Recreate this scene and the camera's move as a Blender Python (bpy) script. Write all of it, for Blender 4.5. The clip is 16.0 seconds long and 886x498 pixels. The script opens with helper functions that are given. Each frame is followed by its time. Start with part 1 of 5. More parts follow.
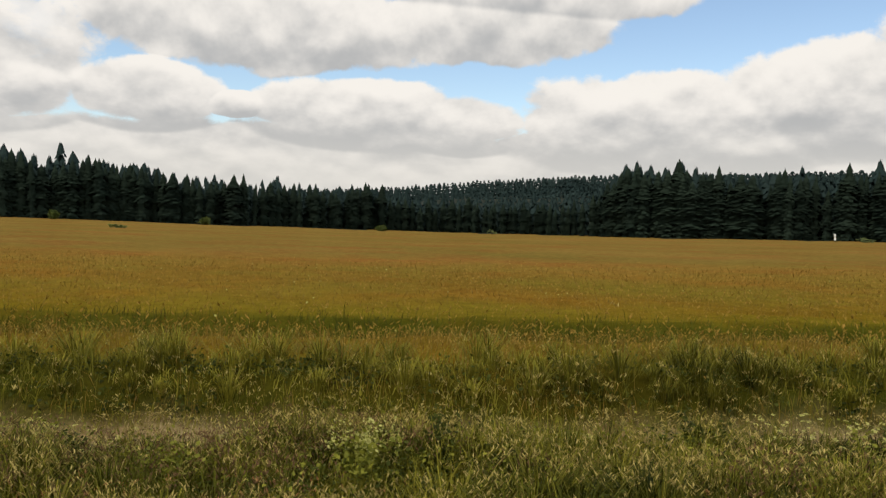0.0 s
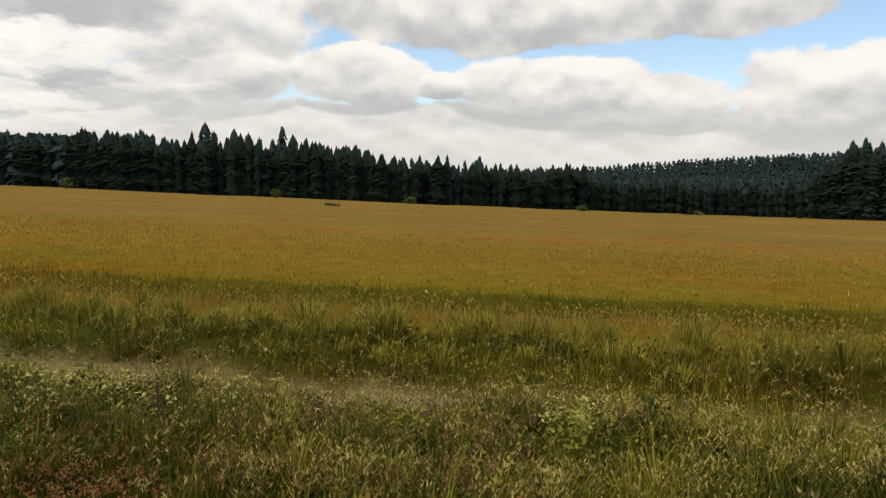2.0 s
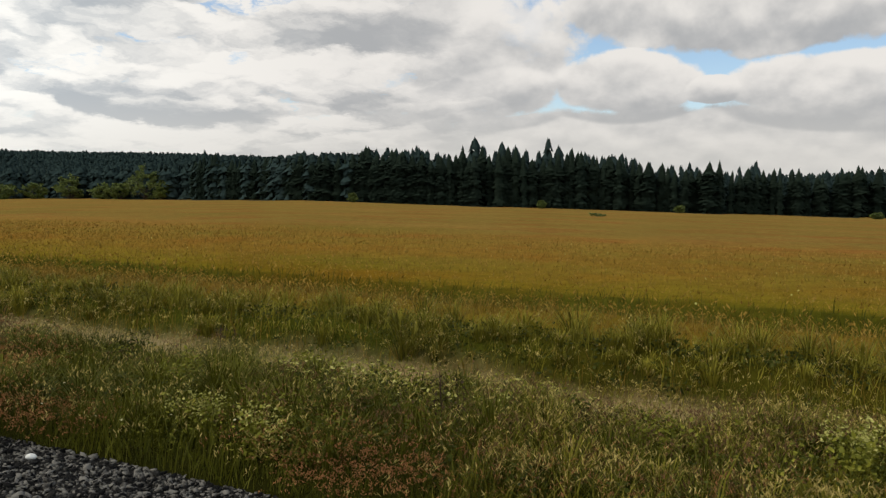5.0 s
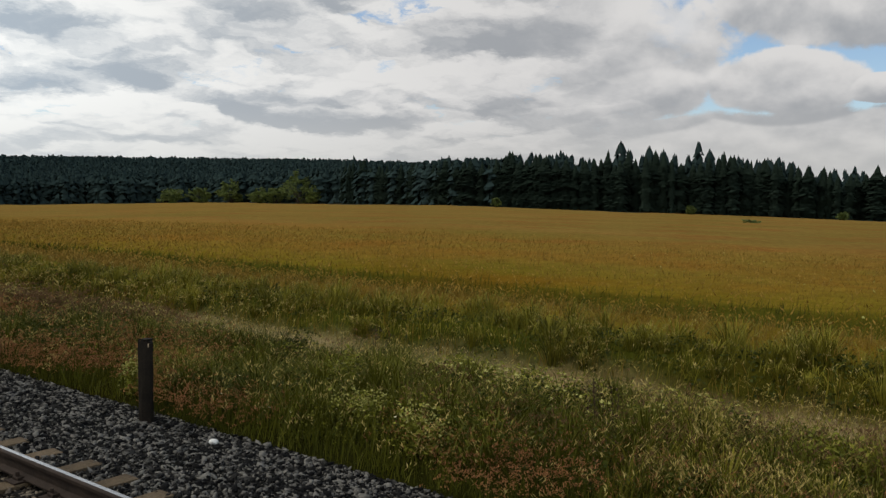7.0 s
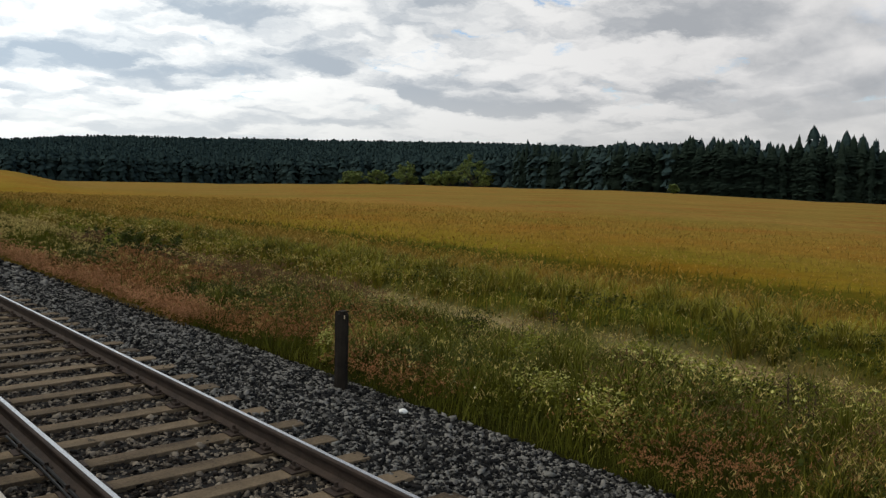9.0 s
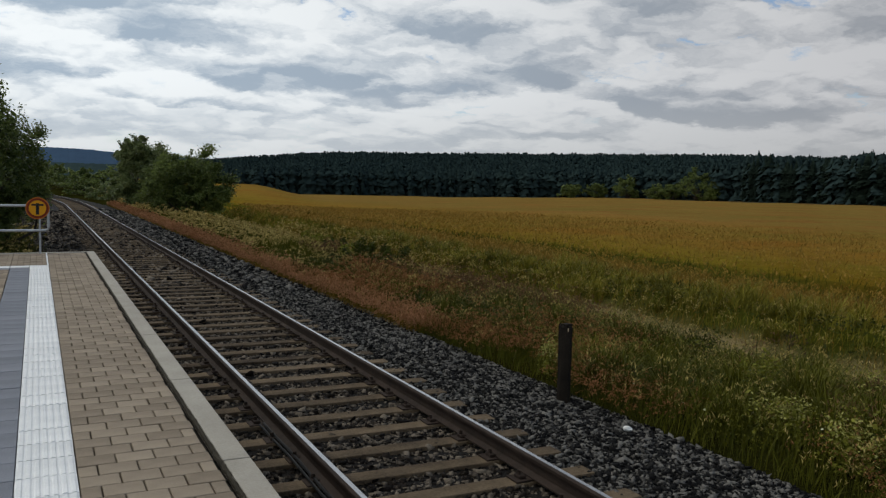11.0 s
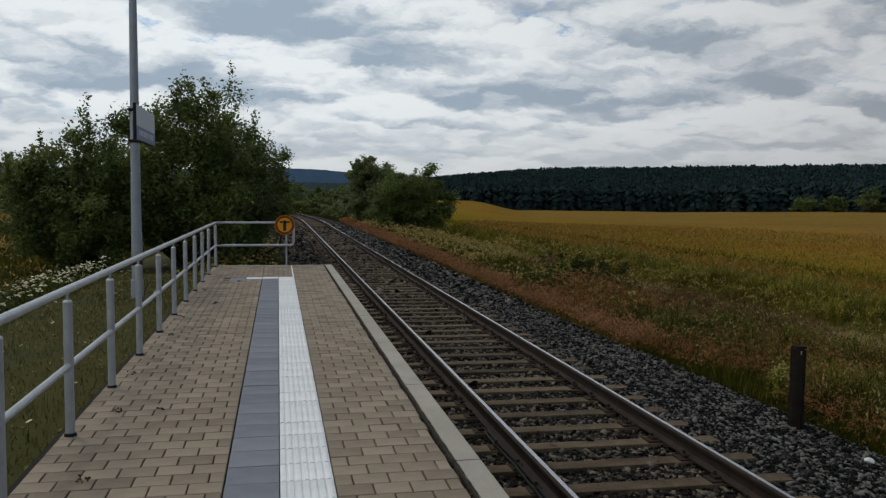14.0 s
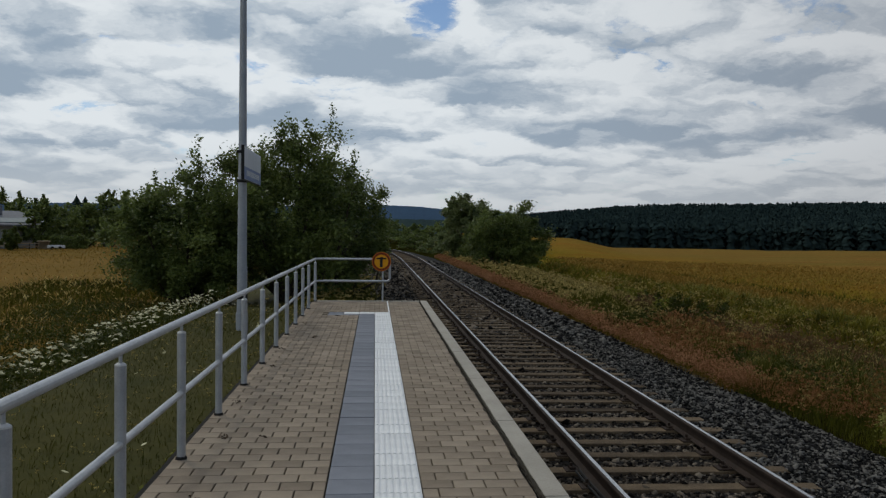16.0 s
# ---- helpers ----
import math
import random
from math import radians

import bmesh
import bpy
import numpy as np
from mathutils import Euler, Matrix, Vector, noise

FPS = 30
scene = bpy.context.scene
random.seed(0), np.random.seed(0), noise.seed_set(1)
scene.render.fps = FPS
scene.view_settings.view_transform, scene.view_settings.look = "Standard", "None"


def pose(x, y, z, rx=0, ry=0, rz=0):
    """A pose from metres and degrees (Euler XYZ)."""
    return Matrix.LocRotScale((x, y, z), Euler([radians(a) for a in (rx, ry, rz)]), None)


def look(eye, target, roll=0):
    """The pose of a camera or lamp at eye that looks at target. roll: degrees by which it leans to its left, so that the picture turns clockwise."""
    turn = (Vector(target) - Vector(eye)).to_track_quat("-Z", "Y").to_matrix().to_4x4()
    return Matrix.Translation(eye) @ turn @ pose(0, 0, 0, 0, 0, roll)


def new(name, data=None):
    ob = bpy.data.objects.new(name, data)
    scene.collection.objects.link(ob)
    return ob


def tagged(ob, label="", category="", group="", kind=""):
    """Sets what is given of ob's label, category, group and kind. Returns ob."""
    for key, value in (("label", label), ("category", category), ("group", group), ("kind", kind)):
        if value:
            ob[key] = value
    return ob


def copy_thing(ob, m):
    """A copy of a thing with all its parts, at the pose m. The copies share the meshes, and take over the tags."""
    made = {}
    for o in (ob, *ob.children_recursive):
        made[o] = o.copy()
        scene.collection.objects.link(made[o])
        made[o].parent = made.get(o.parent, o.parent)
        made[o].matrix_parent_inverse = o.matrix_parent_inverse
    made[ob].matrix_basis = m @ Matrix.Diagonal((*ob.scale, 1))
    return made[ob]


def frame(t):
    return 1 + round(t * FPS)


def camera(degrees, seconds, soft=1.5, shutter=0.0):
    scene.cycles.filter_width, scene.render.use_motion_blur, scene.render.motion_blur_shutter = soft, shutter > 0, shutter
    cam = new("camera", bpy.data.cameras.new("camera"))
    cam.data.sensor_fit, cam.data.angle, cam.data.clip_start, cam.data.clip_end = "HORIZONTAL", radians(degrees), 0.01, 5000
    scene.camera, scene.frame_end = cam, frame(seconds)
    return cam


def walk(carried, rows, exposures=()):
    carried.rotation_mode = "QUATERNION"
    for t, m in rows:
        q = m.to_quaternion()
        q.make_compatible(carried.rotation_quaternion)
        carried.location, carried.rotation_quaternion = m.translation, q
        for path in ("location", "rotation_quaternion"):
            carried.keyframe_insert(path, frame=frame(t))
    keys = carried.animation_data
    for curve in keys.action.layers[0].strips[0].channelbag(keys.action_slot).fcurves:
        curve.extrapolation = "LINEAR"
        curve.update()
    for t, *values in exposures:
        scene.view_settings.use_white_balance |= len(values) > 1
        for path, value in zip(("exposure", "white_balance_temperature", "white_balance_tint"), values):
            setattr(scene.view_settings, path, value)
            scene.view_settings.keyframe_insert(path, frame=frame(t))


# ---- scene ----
cam = camera(56.0, 16.0, soft=1.3)
PATH = [
    (0, (1.078, -0.237, 1.469), (3.071, -0.383, 1.368), 1.5),
    (0.5, (1.026, -0.177, 1.472), (3.023, -0.214, 1.357), 1.4),
    (1, (0.973, -0.131, 1.474), (2.967, -0.087, 1.327), 1.6),
    (1.5, (0.92, -0.108, 1.481), (2.908, 0.04, 1.32), 1.5),
    (2, (0.863, -0.107, 1.491), (2.829, 0.22, 1.329), 1.5),
    (2.5, (0.814, -0.117, 1.502), (2.766, 0.286, 1.339), 1.7),
    (3, (0.764, -0.14, 1.517), (2.701, 0.332, 1.357), 1.4),
    (3.5, (0.697, -0.155, 1.521), (2.598, 0.447, 1.364), 1.0),
    (4, (0.634, -0.161, 1.52), (2.495, 0.555, 1.365), 0.9),
    (4.5, (0.574, -0.179, 1.518), (2.385, 0.657, 1.368), 0.6),
    (4.7, (0.551, -0.182, 1.519), (2.345, 0.69, 1.37), 0.5),
    (6.8, (0.31, -0.161, 1.553), (1.912, 1.029, 1.416), 0.2),
    (7, (0.292, -0.166, 1.553), (1.878, 1.045, 1.415), 0.4),
    (7.5, (0.245, -0.177, 1.547), (1.76, 1.12, 1.391), 0.5),
    (8, (0.185, -0.173, 1.544), (1.602, 1.227, 1.369), 0.7),
    (8.2, (0.165, -0.168, 1.544), (1.555, 1.258, 1.366), 0.8),
    (10.3, (-0.003, -0.084, 1.551), (1.089, 1.582, 1.377), 1.5),
    (10.5, (-0.008, -0.089, 1.549), (1.028, 1.613, 1.377), 1.5),
    (11, (-0.008, -0.117, 1.539), (0.866, 1.674, 1.38), 1.0),
    (11.5, (-0.016, -0.143, 1.54), (0.705, 1.716, 1.387), 0.5),
    (12, (-0.043, -0.179, 1.546), (0.61, 1.705, 1.394), 0.6),
    (12.5, (-0.084, -0.226, 1.551), (0.491, 1.683, 1.401), 0.5),
    (13, (-0.107, -0.267, 1.553), (0.397, 1.663, 1.405), 0.4),
    (13.5, (-0.125, -0.304, 1.555), (0.287, 1.65, 1.434), 0.3),
    (14, (-0.14, -0.312, 1.56), (0.248, 1.646, 1.432), 0.4),
    (14.5, (-0.143, -0.333, 1.568), (0.223, 1.629, 1.434), 0.8),
    (15, (-0.154, -0.367, 1.571), (0.193, 1.599, 1.446), 0.9),
    (15.5, (-0.159, -0.426, 1.576), (0.072, 1.557, 1.468), 0.6),
    (16, (-0.147, -0.486, 1.58), (0.016, 1.507, 1.538), 0.6),
]
walk(cam, [(t, look(eye, target, roll)) for t, eye, target, roll in PATH], exposures=[(0, 0.14, 7400, 10), (1, 0.27, 7450, 10), (2, 0.22, 7400, 10), (4.5, 0.06, 7300, 10), (7, -0.25, 6950, 10), (7.5, -0.17, 6900, 10), (8, 0.06, 7000, 10), (10.5, -0.50, 6650, 10), (14.5, -0.78, 6600, 10), (16, -0.88, 6500, 10)])

# ---- light: bright overcast sky with cumulus, sun veiled ahead on the left ----
SUN_AZ, SUN_EL = radians(-35), radians(52)


def build_sky():
    w = bpy.data.worlds.new("sky")
    scene.world = w
    w.use_nodes = True
    nt = w.node_tree
    nt.nodes.clear()
    N, L = nt.nodes, nt.links

    def put(sock, v):
        if isinstance(v, (int, float)):
            sock.default_value = v
        elif isinstance(v, tuple):
            sock.default_value = v
        else:
            L.new(v, sock)

    def m(op, a, b=0.0, c=0.0, clamp=False):
        n = N.new("ShaderNodeMath")
        n.operation, n.use_clamp = op, clamp
        for s, v in zip(n.inputs, (a, b, c)):
            put(s, v)
        return n.outputs[0]

    def ramp(v, a, b, lo=0.0, hi=1.0):
        n = N.new("ShaderNodeMapRange")
        n.interpolation_type = "SMOOTHSTEP"
        for s, x in zip(n.inputs, (v, a, b, lo, hi)):
            put(s, x)
        return n.outputs[0]

    def mix(f, a, b):
        n = N.new("ShaderNodeMix")
        n.data_type = "RGBA"
        put(n.inputs[0], f)
        put(n.inputs[6], a)
        put(n.inputs[7], b)
        return n.outputs[2]

    def vec(x, y, z):
        n = N.new("ShaderNodeCombineXYZ")
        for s, v in zip(n.inputs, (x, y, z)):
            put(s, v)
        return n.outputs[0]

    def fbm(p, scale, detail, rough, dist=0.0):
        n = N.new("ShaderNodeTexNoise")
        n.noise_dimensions = "3D"
        put(n.inputs["Vector"], p)
        n.inputs["Scale"].default_value, n.inputs["Detail"].default_value = scale, detail
        n.inputs["Roughness"].default_value, n.inputs["Distortion"].default_value = rough, dist
        return n.outputs["Fac"]

    tc = N.new("ShaderNodeTexCoord")
    sep = N.new("ShaderNodeSeparateXYZ")
    L.new(tc.outputs["Generated"], sep.inputs[0])
    x, y, z = sep.outputs
    az = m("MULTIPLY", m("ARCTAN2", x, y), 57.2958)
    el = m("MULTIPLY", m("ARCSINE", z), 57.2958)

    # eastern cumulus: azimuth, elevation of the middle, half widths; flat grey bases, white tops
    body, rise = -1.0, 0.0
    for a, e, ra, re in ((58.0, 9.4, 12.5, 4.4), (83.0, 11.6, 11.5, 2.7), (96.0, 12.0, 9.0, 2.1), (100.0, 14.2, 10.0, 1.9), (74.4, 7.0, 4.4, 1.9), (80.0, 6.4, 1.7, 0.8), (66.0, 6.6, 4.0, 1.9), (88.6, 6.4, 6.4, 2.0), (95.5, 5.8, 4.0, 1.7),
                         (109.0, 6.2, 9.5, 2.9), (119.0, 7.6, 7.5, 3.1), (130, 9.0, 9.0, 4.0), (122, 14.6, 7.0, 1.2), (96, 22, 40.0, 5.5)):
        g = m("ADD", m("POWER", m("DIVIDE", m("SUBTRACT", az, float(a)), ra), 2.0), m("POWER", m("DIVIDE", m("SUBTRACT", el, float(e)), re), 2.0))
        b = m("SUBTRACT", 1.0, g)
        h = m("DIVIDE", m("SUBTRACT", el, float(e)), re)
        over = ramp(m("SUBTRACT", b, body), -0.25, 0.25)
        rise = m("ADD", m("MULTIPLY", rise, m("SUBTRACT", 1.0, over)), m("MULTIPLY", h, over))
        body = m("MAXIMUM", body, b)
    body = m("MAXIMUM", body, m("DIVIDE", m("SUBTRACT", 5.0, el), 1.4))
    body = m("MAXIMUM", m("MINIMUM", body, 1.0), -1.0)
    fv = m("DIVIDE", el, m("ADD", 1.0, m("MULTIPLY", m("ABSOLUTE", el), 0.05)))
    fu = m("DIVIDE", az, 2.6)
    n0, n1 = (fbm(vec(fu, m("ADD", fv, up), 3.7), 0.52, 5.0, 0.48) for up in (0.0, 0.5))
    edge = fbm(vec(fu, fv, 9.1), 2.2, 6.0, 0.6)
    dens_e = m("ADD", m("MULTIPLY", body, 0.85), m("ADD", m("MULTIPLY", m("SUBTRACT", n0, 0.5), 2.0), m("MULTIPLY", m("SUBTRACT", edge, 0.5), 0.55)))
    cover_e = ramp(dens_e, -0.34, -0.04)
    lit_e = m("ADD", m("MULTIPLY", rise, 0.36), m("MULTIPLY", m("SUBTRACT", n0, n1), 2.0))
    lit_e = m("ADD", m("ADD", lit_e, 0.66), m("ADD", m("MULTIPLY", m("SUBTRACT", edge, 0.5), 0.22), m("MULTIPLY", dens_e, -0.12)))
    # western cumulus field: heaps of one level, drawn together towards the horizon, white on top, grey at the base
    zz = m("MAXIMUM", z, 0.0)
    far = m("DIVIDE", 1.0, m("ADD", zz, 0.25))
    px, py = m("MULTIPLY", x, far), m("MULTIPLY", y, far)
    wob = fbm(vec(px, py, 4.1), 4.5, 7.0, 0.62)
    wob2 = fbm(vec(px, py, 7.9), 4.5, 7.0, 0.62)
    px = m("ADD", px, m("MULTIPLY", m("SUBTRACT", wob, 0.5), 0.34))
    py = m("ADD", py, m("MULTIPLY", m("SUBTRACT", wob2, 0.5), 0.34))
    reach = m("SQRT", m("ADD", m("MULTIPLY", px, px), m("MULTIPLY", py, py)))

    def heaps(k):
        """How far above the middle of its cloud a direction lies, in half heights."""
        n = N.new("ShaderNodeTexVoronoi")
        n.voronoi_dimensions, n.feature = "2D", "SMOOTH_F1"
        n.inputs["Scale"].default_value, n.inputs["Smoothness"].default_value, n.inputs["Randomness"].default_value = k, 0.6, 1.0
        put(n.inputs["Vector"], vec(px, py, 0.0))
        l = N.new("ShaderNodeVectorMath")
        l.operation = "LENGTH"
        L.new(n.outputs["Position"], l.inputs[0])
        return m("MULTIPLY", m("SUBTRACT", l.outputs["Value"], reach), 2.0 * k)

    d0 = fbm(vec(px, py, 2.3), 2.1, 5.0, 0.5)
    puff = fbm(vec(px, py, 6.3), 9.0, 5.0, 0.55)
    holes = 0.0
    for a, e, ra, re, k in ((3.4, 14.6, 2.6, 1.9, 0.30), (-1.6, 9.7, 3.4, 0.8, 0.22), (20.0, 16.2, 9.0, 1.0, 0.25), (68.4, 10.0, 2.6, 2.2, 0.30), (44.0, 9.3, 2.5, 0.5, 0.14)):
        g = m("ADD", m("POWER", m("DIVIDE", m("SUBTRACT", az, float(a)), ra), 2.0), m("POWER", m("DIVIDE", m("SUBTRACT", el, float(e)), re), 2.0))
        holes = m("ADD", holes, m("MULTIPLY", m("EXPONENT", m("MULTIPLY", g, -1.0)), k))
    cover_w = ramp(m("ADD", m("SUBTRACT", d0, holes), m("MULTIPLY", m("SUBTRACT", puff, 0.5), 0.7)), 0.20, 0.36)
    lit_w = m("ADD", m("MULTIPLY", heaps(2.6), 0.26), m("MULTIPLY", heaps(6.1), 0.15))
    lit_w = m("ADD", lit_w, m("ADD", m("MULTIPLY", m("SUBTRACT", d0, 0.5), -1.5), m("MULTIPLY", m("SUBTRACT", puff, 0.5), 0.8)))
    lit_w = m("ADD", m("MULTIPLY", lit_w, 1.35), 0.62)
    west = ramp(az, 52.0, 72.0, 1.0, 0.0)

    def blend(a, b):
        return m("ADD", m("MULTIPLY", a, west), m("MULTIPLY", b, m("SUBTRACT", 1.0, west)))

    cover = blend(cover_w, cover_e)
    lit = ramp(blend(lit_w, lit_e), 0.05, 1.0)
    glow = ramp(az, -2.0, 62.0, 1.0, 0.0)
    grey = mix(glow, (4.0, 4.35, 4.9, 1), (5.5, 6.95, 8.6, 1))
    white = mix(glow, (7.9, 8.1, 8.5, 1), (13.4, 14.3, 14.9, 1))
    cloud = mix(lit, grey, white)
    sky = N.new("ShaderNodeTexSky")
    sky.sky_type, sky.sun_disc = "NISHITA", False
    sky.sun_elevation, sky.sun_rotation = SUN_EL, SUN_AZ
    sky.altitude, sky.air_density, sky.dust_density, sky.ozone_density = 600, 1.0, 0.4, 2.5
    clear = N.new("ShaderNodeVectorMath")
    clear.operation = "MULTIPLY"
    L.new(sky.outputs[0], clear.inputs[0])
    clear.inputs[1].default_value = (1.45, 1.5, 1.55)
    both = mix(cover, clear.outputs[0], cloud)
    pale = mix(glow, (6.2, 6.4, 6.6, 1), (9.6, 10.2, 10.6, 1))
    hazy = mix(ramp(z, 0.01, 0.12, 0.72, 0.0), both, pale)
    bg = N.new("ShaderNodeBackground")
    L.new(hazy, bg.inputs[0])
    bg.inputs[1].default_value = 0.1
    out = N.new("ShaderNodeOutputWorld")
    L.new(bg.outputs[0], out.inputs[0])


build_sky()
sun = new("sun", bpy.data.lights.new("sun", "SUN"))
sun.data.energy, sun.data.angle, sun.data.color = 1.35, radians(10), (1.0, 0.95, 0.86)
sun.matrix_world = look((60 * math.sin(SUN_AZ), 60 * math.cos(SUN_AZ), 77), (0, 0, 0))


# ---- materials ----
def mat(name, c1, c2, scale=6.0, rough=0.8, bump=0.3, metal=0.0, c3=None, by="none", spread=0.5, thin=0.0, fine=9.0, spec=0.12):
    """Two scales of variation between c1 and c2 (stains c3); by: island or object adds a random part; thin: light through leaves."""
    mt = bpy.data.materials.new(name)
    mt.use_nodes = True
    nt = mt.node_tree
    N, L = nt.nodes, nt.links
    p = N["Principled BSDF"]
    tc = N.new("ShaderNodeTexCoord")

    def noise_node(s, detail=6.0, roughness=0.6):
        n = N.new("ShaderNodeTexNoise")
        L.new(tc.outputs["Object"], n.inputs["Vector"])
        n.inputs["Scale"].default_value, n.inputs["Detail"].default_value, n.inputs["Roughness"].default_value = s, detail, roughness
        return n.outputs["Fac"]

    big, small = noise_node(scale), noise_node(scale * fine, 4.0, 0.7)

    def m(op, a, b):
        n = N.new("ShaderNodeMath")
        n.operation, n.use_clamp = op, False
        for s, v in zip(n.inputs, (a, b)):
            if isinstance(v, float):
                s.default_value = v
            else:
                L.new(v, s)
        return n.outputs[0]

    f = m("ADD", m("MULTIPLY", m("SUBTRACT", big, 0.5), 1.6), m("MULTIPLY", m("SUBTRACT", small, 0.5), 1.1))
    if by == "island":
        g = N.new("ShaderNodeNewGeometry")
        f = m("ADD", f, m("MULTIPLY", m("SUBTRACT", g.outputs["Random Per Island"], 0.5), spread * 2))
    elif by == "object":
        g = N.new("ShaderNodeObjectInfo")
        f = m("ADD", f, m("MULTIPLY", m("SUBTRACT", g.outputs["Random"], 0.5), spread * 2))
    f = m("ADD", f, 0.5)
    r = N.new("ShaderNodeValToRGB")
    e = r.color_ramp.elements
    e[0].color, e[1].color = (*c1, 1), (*c2, 1)
    if c3:
        k = r.color_ramp.elements.new(0.5)
        k.color = (*c3, 1)
    L.new(f, r.inputs[0])
    L.new(r.outputs[0], p.inputs["Base Color"])
    p.inputs["Roughness"].default_value, p.inputs["Metallic"].default_value = rough, metal
    p.inputs["Specular IOR Level"].default_value = spec
    if bump:
        b = N.new("ShaderNodeBump")
        b.inputs["Strength"].default_value, b.inputs["Distance"].default_value = bump, 0.02
        L.new(m("ADD", big, small), b.inputs["Height"])
        L.new(b.outputs[0], p.inputs["Normal"])
    if thin:
        t = N.new("ShaderNodeBsdfTranslucent")
        L.new(r.outputs[0], t.inputs[0])
        x = N.new("ShaderNodeMixShader")
        x.inputs[0].default_value = thin
        L.new(p.outputs[0], x.inputs[1])
        L.new(t.outputs[0], x.inputs[2])
        L.new(x.outputs[0], N["Material Output"].inputs[0])
    return mt


M_PAVER = mat("paver", (0.185, 0.146, 0.105), (0.325, 0.264, 0.193), 3.0, 0.85, 0.3, by="object", spread=0.34, fine=40)
M_GREYSLAB = mat("grey_slab", (0.135, 0.145, 0.165), (0.225, 0.235, 0.26), 2.5, 0.7, 0.15, by="object", spread=0.25, fine=40)
M_WHITESLAB = mat("white_slab", (0.60, 0.61, 0.60), (0.84, 0.84, 0.82), 3.0, 0.6, 0.12, by="object", spread=0.15, fine=30)
M_KERB = mat("kerb_concrete", (0.28, 0.255, 0.21), (0.44, 0.405, 0.34), 1.5, 0.85, 0.25, fine=40)
# Shade in the paver gaps is put into this near-black foundation concrete.
M_CONCRETE = mat("gap_dark_concrete", (0.012, 0.011, 0.01), (0.03, 0.028, 0.025), 2.0, 0.95, 0.3)
M_GALV = mat("galvanised_steel", (0.30, 0.315, 0.33), (0.47, 0.485, 0.50), 9.0, 0.45, 0.05, 0.5, spec=0.5)
M_POLE = mat("pole_grey_paint", (0.25, 0.27, 0.29), (0.36, 0.38, 0.40), 4.0, 0.5, 0.05, 0.2)
M_CAP = mat("pale_cap", (0.6, 0.6, 0.58), (0.78, 0.78, 0.75), 8.0, 0.5, 0.05)
M_RAILTOP = mat("rail_running_surface", (0.30, 0.30, 0.31), (0.46, 0.46, 0.47), 2.0, 0.26, 0.02, 1.0, spec=0.5)
M_RAIL = mat("rusty_rail_steel", (0.016, 0.012, 0.010), (0.05, 0.034, 0.025), 5.0, 0.75, 0.25, 0.0)
M_SLEEPER = mat("weathered_sleeper", (0.026, 0.018, 0.011), (0.165, 0.120, 0.074), 2.5, 0.9, 0.7, by="object", spread=0.3, fine=14)
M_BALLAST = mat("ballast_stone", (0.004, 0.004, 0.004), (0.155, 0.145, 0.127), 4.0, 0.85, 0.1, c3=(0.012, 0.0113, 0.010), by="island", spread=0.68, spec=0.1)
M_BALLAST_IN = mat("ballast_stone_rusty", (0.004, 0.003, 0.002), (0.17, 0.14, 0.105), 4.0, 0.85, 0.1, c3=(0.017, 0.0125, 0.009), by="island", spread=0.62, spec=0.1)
# Near-black bed: the shade between the ballast stones is in its colour.
M_GRAVEL = mat("gap_dark_gravel", (0.005, 0.0045, 0.004), (0.02, 0.018, 0.016), 8.0, 0.95, 0.8)
M_FIELD = mat("meadow_thatch", (0.11, 0.075, 0.012), (0.235, 0.128, 0.030), 0.06, 0.95, 0.9, c3=(0.165, 0.098, 0.018), fine=45, spec=0.03)
M_BLADE_LAWN = mat("lawn_blade", (0.030, 0.036, 0.005), (0.10, 0.092, 0.014), 0.5, 0.7, 0.0, by="island", spread=0.3, thin=0.2)


